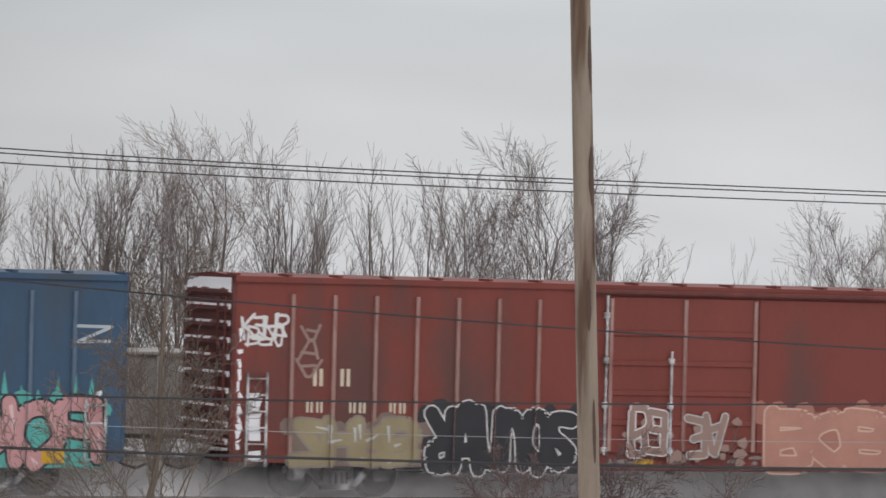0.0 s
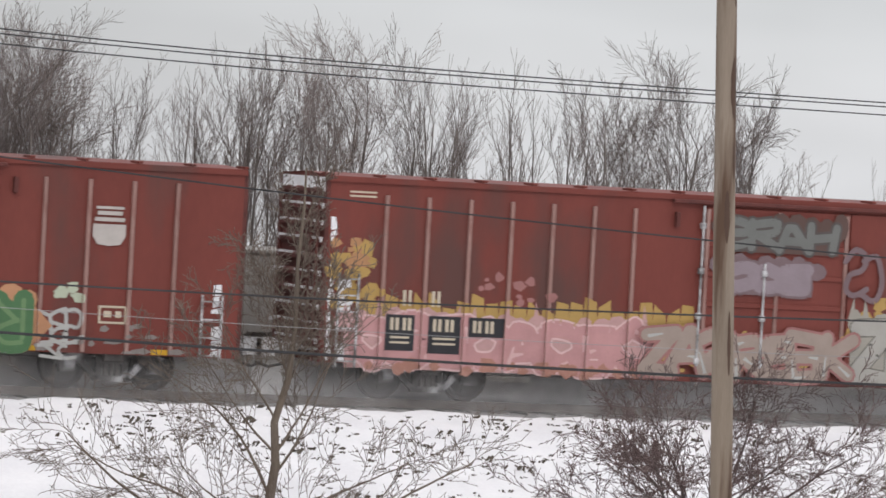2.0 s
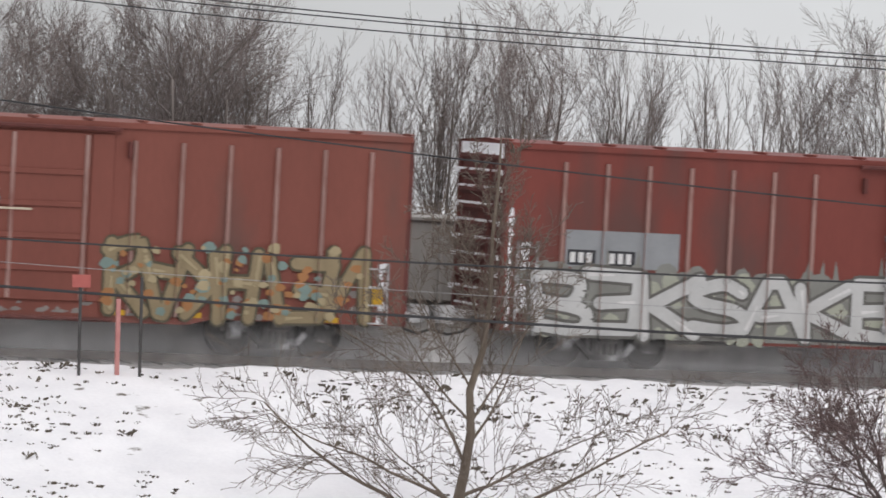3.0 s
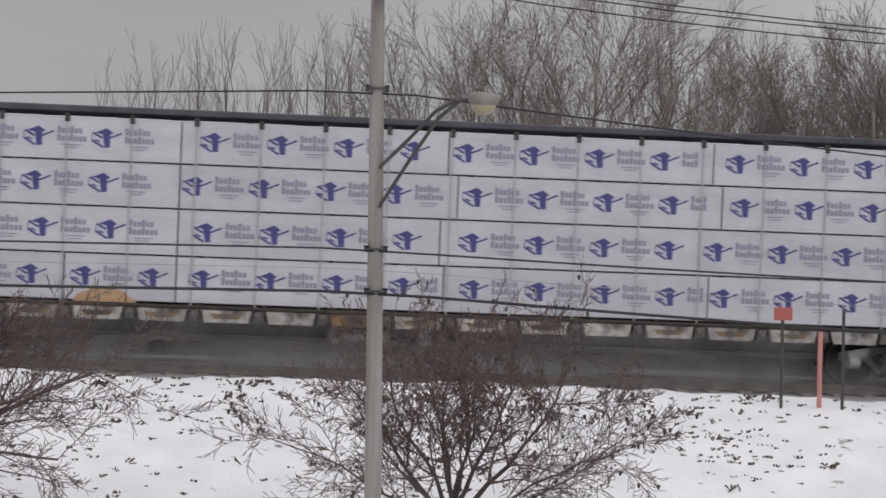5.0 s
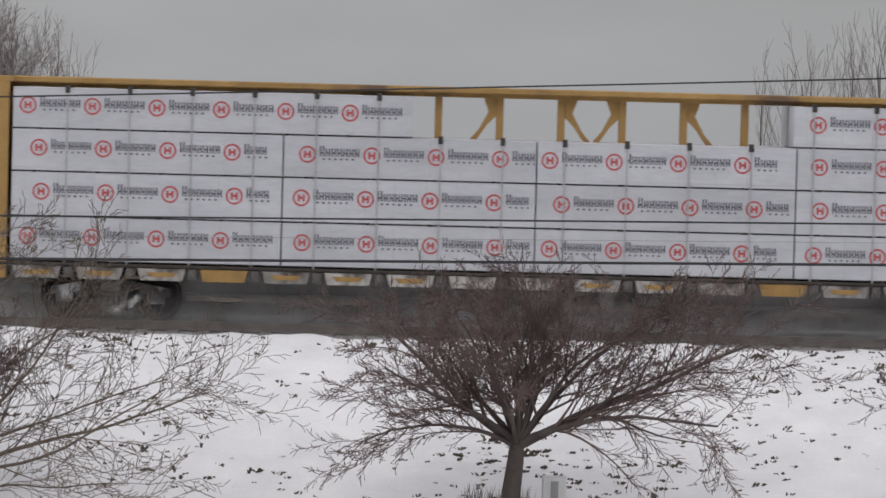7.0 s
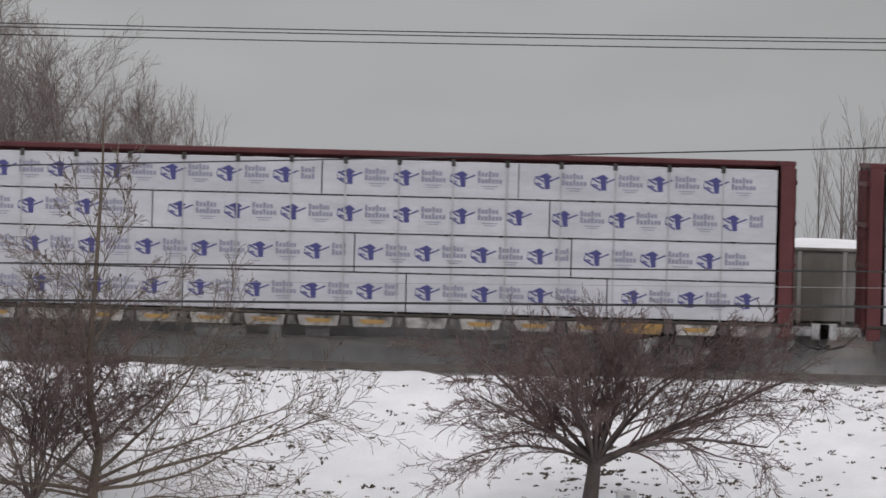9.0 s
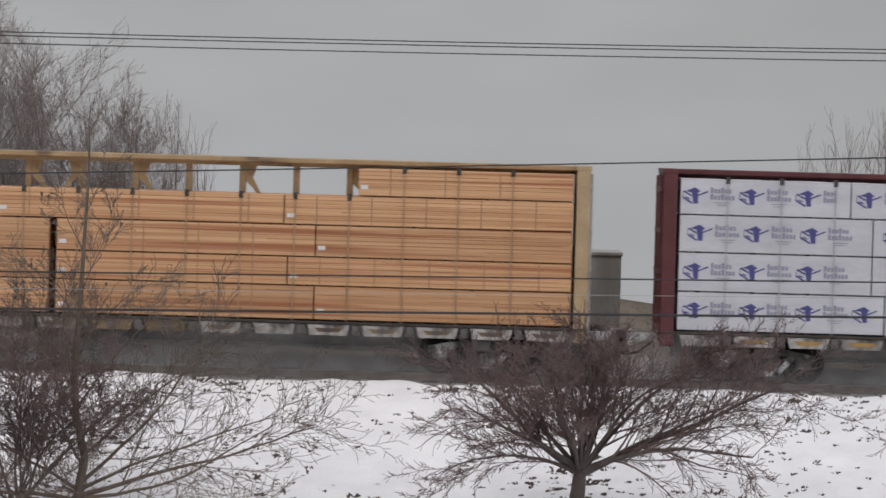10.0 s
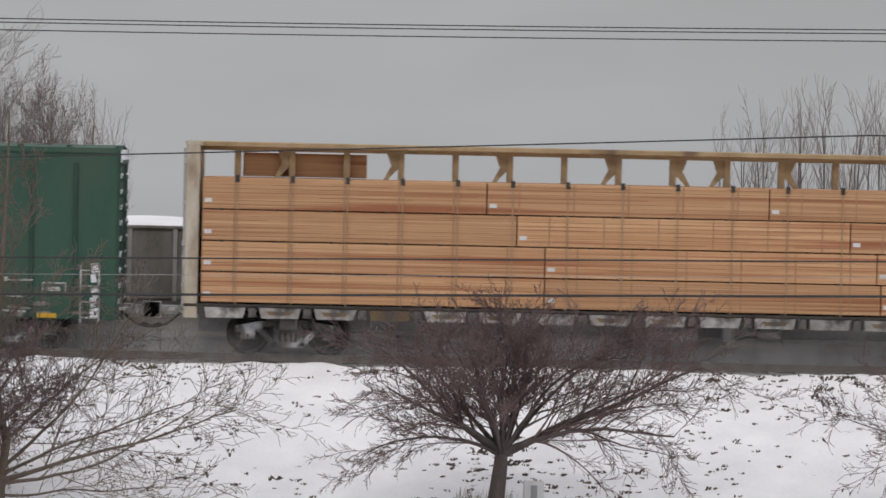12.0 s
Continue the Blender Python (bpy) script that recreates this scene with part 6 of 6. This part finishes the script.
SPRIG = dict(UPRIGHT, levels=3, kids=(1.7, 1.6, 0, 0), angle=(0.35, 0.45, 0.5, 0.5), ratio=(0.38, 0.42, 0.4, 0.4), radius=0.05, bend=(0.04, 0.08, 0.14, 0.2))
origin = pose(0, 0, 0)
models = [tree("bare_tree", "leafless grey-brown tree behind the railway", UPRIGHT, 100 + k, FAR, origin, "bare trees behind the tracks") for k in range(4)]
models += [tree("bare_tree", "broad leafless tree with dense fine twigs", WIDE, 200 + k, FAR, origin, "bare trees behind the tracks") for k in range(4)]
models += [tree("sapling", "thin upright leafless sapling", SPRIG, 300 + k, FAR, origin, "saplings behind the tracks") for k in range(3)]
tops = {}
for mo in models:
    tops[mo] = max(v.co.z for ch in mo.children for v in ch.data.vertices)
used = set()


def plant(kind, x, y, top, turn):
    """Stands a copy of one of the models so that its top comes to that height."""
    pick = {"u": models[0:4], "w": models[4:8], "s": models[8:11]}[kind]
    mo = pick[int(turn) % len(pick)]
    base = -0.45
    s = (top + 0.22 - base) / tops[mo]
    m = pose(x, y, base, 0, 0, turn * 47.0)
    if mo in used:
        ob = copy_thing(mo, m)
    else:
        ob = mo
        used.add(mo)
        ob.matrix_basis = m
    ob.scale = (s, s, s)


# heights follow the wood's uneven skyline from the far left to the clearing on the right
SKYLINE = [("w", -12.6, 8.7), ("w", -11.0, 8.1), ("w", -9.3, 6.9), ("u", -8.2, 6.1), ("s", -7.2, 5.9), ("s", -6.6, 5.2), ("w", -14.5, 9.0),
           ("s", 8.8, 5.4), ("s", 9.4, 6.0), ("s", 10.2, 6.1), ("s", 10.9, 6.4), ("s", 11.6, 6.3), ("s", 12.5, 6.4), ("u", 13.6, 6.6), ("w", 15.4, 7.1), ("w", 17.0, 8.3), ("w", 18.4, 8.5), ("w", 20.0, 8.1), ("u", 21.3, 6.7),
           ("w", 22.4, 7.0), ("w", 23.6, 7.3), ("w", 24.7, 7.7), ("w", 25.8, 7.6), ("w", 27.0, 7.1), ("u", 28.0, 6.5), ("s", 28.8, 5.6), ("u", 30.3, 6.8), ("u", 31.4, 7.1), ("u", 32.6, 7.2), ("w", 33.6, 7.8), ("u", 34.8, 7.7),
           ("s", 35.6, 6.6), ("u", 36.5, 6.8), ("s", 37.5, 7.1), ("s", 38.4, 6.6), ("s", 39.3, 6.7), ("u", 40.2, 6.8), ("w", 41.4, 7.7), ("u", 42.7, 7.3), ("u", 43.9, 6.7), ("s", 45.4, 5.2), ("s", 46.9, 5.2), ("w", 50.6, 6.6), ("w", 53.0, 7.2)]
rng = random.Random(8)
for k, (kind, x, top) in enumerate(SKYLINE):
    plant(kind, x, 91.2 + rng.uniform(0, 2.4), top, k * 3 + 1)
for k, (kind, x, top) in enumerate(SKYLINE):
    if kind != "s":
        plant(kind, x + rng.uniform(-0.9, 0.9), 94 + rng.uniform(0, 3), top - rng.uniform(0.2, 1.0), k * 5 + 2)
for k in range(44):
    x = 14.5 + 0.68 * k + rng.uniform(-0.4, 0.4)
    plant("s", x, 91.5 + rng.uniform(0, 4), (5.4 if x < 29 else 5.9) + rng.uniform(0, 1.2), k * 5 + 2)
for k in range(16):
    plant("s", 8.5 + 0.34 * k + rng.uniform(-0.15, 0.15), 91.5 + rng.uniform(0, 3), 5.0 + 0.07 * k + rng.uniform(0, 0.9), k * 7 + 3)
for k in range(7):
    plant("w", 22.8 + 0.8 * k + rng.uniform(-0.3, 0.3), 94 + rng.uniform(0, 4), 7.0 + rng.uniform(-0.5, 0.6), k * 11 + 5)
for k in range(6):
    plant("w", -13.6 + 0.95 * k, 94 + rng.uniform(0, 4), 8.2 - 0.4 * k + rng.uniform(-0.4, 0.3), k * 11 + 2)
for k in range(9):
    plant("s", -9.5 + 0.36 * k, 91.5 + rng.uniform(0, 3), 6.3 - 0.14 * k + rng.uniform(-0.5, 0.3), k * 7 + 1)

# trees in front of the bank, each with its main limbs set by bearing and climb
SPREAD = dict(levels=4, steps=(10, 7, 5, 3), bend=(0.15, 0.17, 0.2, 0.22), lift=(-0.03, -0.012, -0.005, 0.0), first=(1, 0, 0, 0), kids=(1.3, 1.35, 1.5, 0), angle=(0.66, 0.62, 0.62, 0.6), ratio=(0.58, 0.46, 0.46, 0.5), taper=(0.60, 0.52, 0.6, 0.5), thin=0.0052, radius=0.18, rise=0.06, slim=1.25)
BUSHY = dict(SPREAD, steps=(8, 6, 5, 3), bend=(0.22, 0.24, 0.24, 0.24), lift=(-0.01, 0.0, 0.0, 0.0), kids=(1.6, 1.5, 1.5, 0), angle=(0.75, 0.7, 0.65, 0.6), taper=(0.66, 0.55, 0.6, 0.5), radius=0.15)
LANKY = dict(SPREAD, steps=(11, 7, 5, 3), bend=(0.13, 0.15, 0.17, 0.2), lift=(-0.004, 0.015, 0.02, 0.02), kids=(0.95, 0.95, 0.85, 0), angle=(0.72, 0.7, 0.65, 0.6), ratio=(0.50, 0.52, 0.52, 0.5), taper=(0.5, 0.5, 0.6, 0.5), radius=0.105, thin=0.0055, rise=0.06)
THIN = (M["bark_tan"], M["bark_tan"], M["twig_tan"])
tree("ornamental_tree", "wide low leafless tree with dense reddish-brown twigs in a planter", SPREAD, 41, NEAR, pose(2.25, 69.6, -2.55), trunk=((0, 0, 0), (0.03, 0, 0.5), (0.08, 0, 0.95), (0.10, 0, 1.25)),
     limbs=((0.95, 2, 34, 4.3, 0.09), (0.96, 338, 40, 3.6, 0.07), (0.98, 28, 44, 3.4, 0.065), (0.94, 178, 38, 3.2, 0.085), (0.98, 205, 44, 2.9, 0.065), (1.0, 155, 58, 2.5, 0.065),
            (1.0, 40, 70, 2.4, 0.06), (1.0, 120, 78, 2.3, 0.06), (1.0, 300, 74, 2.3, 0.055), (1.0, 352, 56, 2.9, 0.06), (0.96, 265, 40, 2.7, 0.05), (0.96, 90, 42, 2.7, 0.05), (0.93, 345, 24, 3.5, 0.05), (0.93, 195, 26, 2.8, 0.05),
            (1.0, 10, 64, 2.6, 0.055), (1.0, 170, 66, 2.4, 0.055), (1.0, 220, 76, 2.3, 0.05), (1.0, 340, 80, 2.4, 0.05)))
tree("ornamental_tree", "bushy leafless tree with clinging seed heads", BUSHY, 52, NEAR, pose(12.15, 69.8, -2.4), seeds=420, trunk=((0, 0, 0), (0.0, 0, 0.3), (-0.03, 0, 0.6), (0.0, 0, 0.9)),
     limbs=((0.6, 185, 38, 3.4, 0.0518), (0.7, 350, 40, 3.5, 0.0555), (0.8, 170, 58, 2.9, 0.0444), (0.9, 20, 60, 3, 0.0481), (1, 120, 78, 2.8, 0.0444), (0.9, 270, 50, 2.6, 0.0407), (0.9, 90, 52, 2.6, 0.0407), (0.7, 215, 28, 3.2, 0.037), (0.7, 325, 28, 3.3, 0.037), (1, 300, 74, 2.7, 0.0407), (0.6, 5, 22, 3.4, 0.037), (0.6, 178, 20, 3.3, 0.037)))
tree("ornamental_tree", "low leafless shrub tree with tangled dark branches", BUSHY, 63, NEAR, pose(32.2, 69.8, -2.35), trunk=((0, 0, 0), (0.05, 0, 0.3), (0.05, 0, 0.6), (0.1, 0, 0.85)),
     limbs=((0.6, 182, 36, 3, 0.0481), (0.7, 355, 34, 3.2, 0.0481), (0.8, 165, 56, 2.7, 0.0407), (0.9, 25, 58, 2.7, 0.0444), (1, 120, 76, 2.5, 0.0407), (0.9, 270, 50, 2.4, 0.037), (0.9, 90, 52, 2.4, 0.037), (0.7, 210, 30, 2.9, 0.037), (0.7, 330, 28, 3, 0.037), (0.6, 10, 18, 3, 0.0333), (0.6, 172, 16, 2.9, 0.0333)))
tree("young_tree", "slender leafless tree with long spreading lower limbs", LANKY, 71, THIN, pose(24.15, 69.8, -2.5), trunk=((0, 0, 0), (-0.05, 0, 0.6), (0.08, 0, 1.3), (0.16, 0, 2.0), (0.10, 0, 2.7), (0.30, 0, 3.4), (0.38, 0, 4.3), (0.36, 0, 5.3), (0.42, 0, 6.3), (0.42, 0, 7.0)),
     limbs=((0.05, 186, 29, 4, 0.0555), (0.04, 350, 33, 4, 0.0518), (0.14, 172, 23, 3.6, 0.037), (0.16, 10, 27, 3.4, 0.037), (0.1, 260, 31, 3, 0.0333), (0.12, 95, 31, 3, 0.0333), (0.24, 165, 58, 3.2, 0.0333), (0.3, 20, 52, 2.8, 0.0296), (0.36, 185, 52, 2.6, 0.0259), (0.36, 340, 60, 2.8, 0.0259),
            (0.45, 200, 56, 2.2, 0.0222), (0.5, 10, 60, 2.3, 0.0222), (0.56, 150, 64, 1.9, 0.0185), (0.6, 330, 62, 2, 0.0185), (0.68, 190, 66, 1.6, 0.0163), (0.72, 30, 66, 1.5, 0.0148), (0.8, 160, 68, 1.2, 0.0133), (0.85, 340, 68, 1.1, 0.0133), (0.5, 270, 60, 2, 0.0192), (0.55, 90, 60, 2, 0.0192)))
tree("young_tree", "leafless tree forking low with thin tangled limbs", LANKY, 82, THIN, pose(-7.45, 69.6, -2.6), seeds=70, trunk=((0, 0, 0), (0.02, 0, 0.7), (0.12, 0, 1.3), (-0.08, 0, 2.2), (-0.12, 0, 3.2), (-0.05, 0, 4.4), (0.0, 0, 5.6), (0.05, 0, 6.8), (0.05, 0, 7.8)),
     limbs=((0.1, 2, 15, 4.9, 0.0555), (0.09, 345, 6, 4.6, 0.0444), (0.12, 15, 25, 4.2, 0.0407), (0.08, 184, 13, 4.5, 0.0518), (0.12, 170, 23, 4, 0.0407), (0.06, 200, 6, 4.2, 0.037), (0.15, 358, 47, 4, 0.0444), (0.1, 270, 14, 3.4, 0.0333), (0.1, 90, 14, 3.4, 0.0333), (0.22, 185, 52, 3.2, 0.0333), (0.26, 8, 46, 3.2, 0.0333), (0.05, 320, 6, 4.2, 0.0333),
            (0.34, 190, 56, 2.6, 0.0259), (0.38, 0, 56, 2.7, 0.0259), (0.46, 170, 62, 2.2, 0.0222), (0.5, 20, 60, 2.2, 0.0222), (0.58, 200, 64, 1.9, 0.0185), (0.64, 340, 64, 1.8, 0.0163), (0.72, 180, 66, 1.5, 0.0148), (0.8, 10, 68, 1.2, 0.0133), (0.4, 270, 56, 2.2, 0.0222), (0.45, 90, 58, 2.2, 0.0222)))
tree("shrub", "dark leafless shrub with many stems", dict(BUSHY, radius=0.07), 91, NEAR, pose(-8.6, 69.3, -2.65), category="shrub", trunk=((0, 0, 0), (0.0, 0, 0.2), (0.02, 0, 0.4)),
     limbs=[(0.5 + 0.04 * k, 47 * k, 52 + (k * 13) % 30, 3.2 - 0.08 * (k % 5), 0.034) for k in range(12)])
pl = thing("planter", "dark wooden planter box with dead grass", "planter", at=pose(2.1, 69.6, -2.9))
b = Mesh()
for k in range(4):
    a, c = [((-1, -1), (1, -1), (1, 1), (-1, 1))[q % 4] for q in (k, k + 1)]
    b.poly([(0.56 * a[0], 0.56 * a[1], 0.0), (0.56 * c[0], 0.56 * c[1], 0.0), (0.71 * c[0], 0.71 * c[1], 0.42), (0.71 * a[0], 0.71 * a[1], 0.42)])
b.box(-0.74, 0.74, -0.74, 0.74, 0.42, 0.47, 0.015)
part("box", b, M["planter"], pl)
rng = random.Random(12)
b = Mesh()
for k in range(220):
    x, y = rng.uniform(-0.65, 0.5), rng.uniform(-0.6, 0.6)
    h, dx, dy = rng.uniform(0.15, 0.5), rng.uniform(-0.12, 0.12), rng.uniform(-0.12, 0.12)
    b.poly([(x - 0.008, y, 0.46), (x + 0.008, y, 0.46), (x + dx, y + dy, 0.46 + h)])
part("dead_grass", b, M["grass"], pl, "tuft of dead brown grass")
ub = thing("utility_box", "pale utility box with a grey front panel", "utility box", at=pose(3.0, 69.8, 0))
b = Mesh()
b.box(-0.20, 0.20, -0.15, 0.15, -2.9, -1.85, 0.02)
part("case", b, M["box_white"], ub)
b = Mesh()
b.box(-0.06, 0.07, -0.165, -0.15, -2.8, -1.92)
part("panel", b, M["box_grey"], ub)


# ---- dead grass breaking through the snow ----
rng = random.Random(20)
b = Mesh()
count = 0
while count < 2900:
    x, y = rng.uniform(-14, 42), rng.uniform(66.5, 78.3)
    if noise.noise((x * 0.25, y * 0.4, 5.0)) + rng.uniform(-0.35, 0.35) < 0.12 - (0.25 if y > 76.8 else 0):
        continue
    count += 1
    z = ground_height(x, y)
    size = rng.uniform(0.02, 0.05) * (2.3 if rng.random() < 0.10 else 1)
    for _ in range(rng.randint(4, 8)):
        dx, dy = rng.uniform(-1.8, 1.8) * size, rng.uniform(-1, 1) * size
        ox, oy = rng.uniform(-1.5, 1.5) * size, rng.uniform(-0.8, 0.8) * size
        w, h = rng.uniform(0.010, 0.028), size * rng.uniform(0.5, 1.2)
        b.poly([(x + ox - w, y + oy, z - 0.03), (x + ox + w, y + oy, z - 0.03), (x + ox + w * 0.6 + dx, y + oy + dy, z + h * 0.7), (x + ox - w * 0.4 + dx * 0.7, y + oy + dy, z + h)])
tagged(part("grass_tufts", b, M["grass"], None), "tufts of dead grass poking through snow", "grass", kind="stuff")


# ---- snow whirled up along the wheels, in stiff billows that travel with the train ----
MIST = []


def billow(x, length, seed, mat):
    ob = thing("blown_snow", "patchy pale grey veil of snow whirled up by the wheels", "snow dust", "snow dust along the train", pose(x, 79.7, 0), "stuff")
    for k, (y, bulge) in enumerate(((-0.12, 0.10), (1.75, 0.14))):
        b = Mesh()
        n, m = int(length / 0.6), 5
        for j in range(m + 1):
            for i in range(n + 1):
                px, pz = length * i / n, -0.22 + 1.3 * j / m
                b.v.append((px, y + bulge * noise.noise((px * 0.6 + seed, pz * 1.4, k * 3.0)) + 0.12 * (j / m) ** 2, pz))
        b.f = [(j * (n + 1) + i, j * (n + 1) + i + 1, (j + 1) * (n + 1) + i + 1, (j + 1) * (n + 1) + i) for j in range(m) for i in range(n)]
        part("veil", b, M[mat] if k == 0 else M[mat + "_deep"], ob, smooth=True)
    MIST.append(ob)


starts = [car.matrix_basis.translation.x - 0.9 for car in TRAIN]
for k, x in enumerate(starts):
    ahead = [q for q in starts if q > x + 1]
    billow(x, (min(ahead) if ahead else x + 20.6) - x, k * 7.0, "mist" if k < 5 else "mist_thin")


# ---- what moves: the train at a steady twenty and a half metres a second ----
SPEED = 20.492


def motions():
    for car in TRAIN:
        x = car.matrix_basis.translation.x
        walk(car, [(t, pose(x + SPEED * t, 81.4, 0)) for t in (0.0, 3.0, 6.0, 9.0, 12.0)])
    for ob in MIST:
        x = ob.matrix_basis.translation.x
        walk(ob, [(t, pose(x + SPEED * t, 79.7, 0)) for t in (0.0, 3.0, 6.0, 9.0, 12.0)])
    for ob in WHEELSETS:
        p = ob.matrix_basis.translation.copy()
        walk(ob, [(k / FPS, pose(p.x, p.y, p.z, 0, math.degrees(SPEED * k / FPS / 0.457), 0)) for k in range(0, 12 * FPS + 1)])


motions()
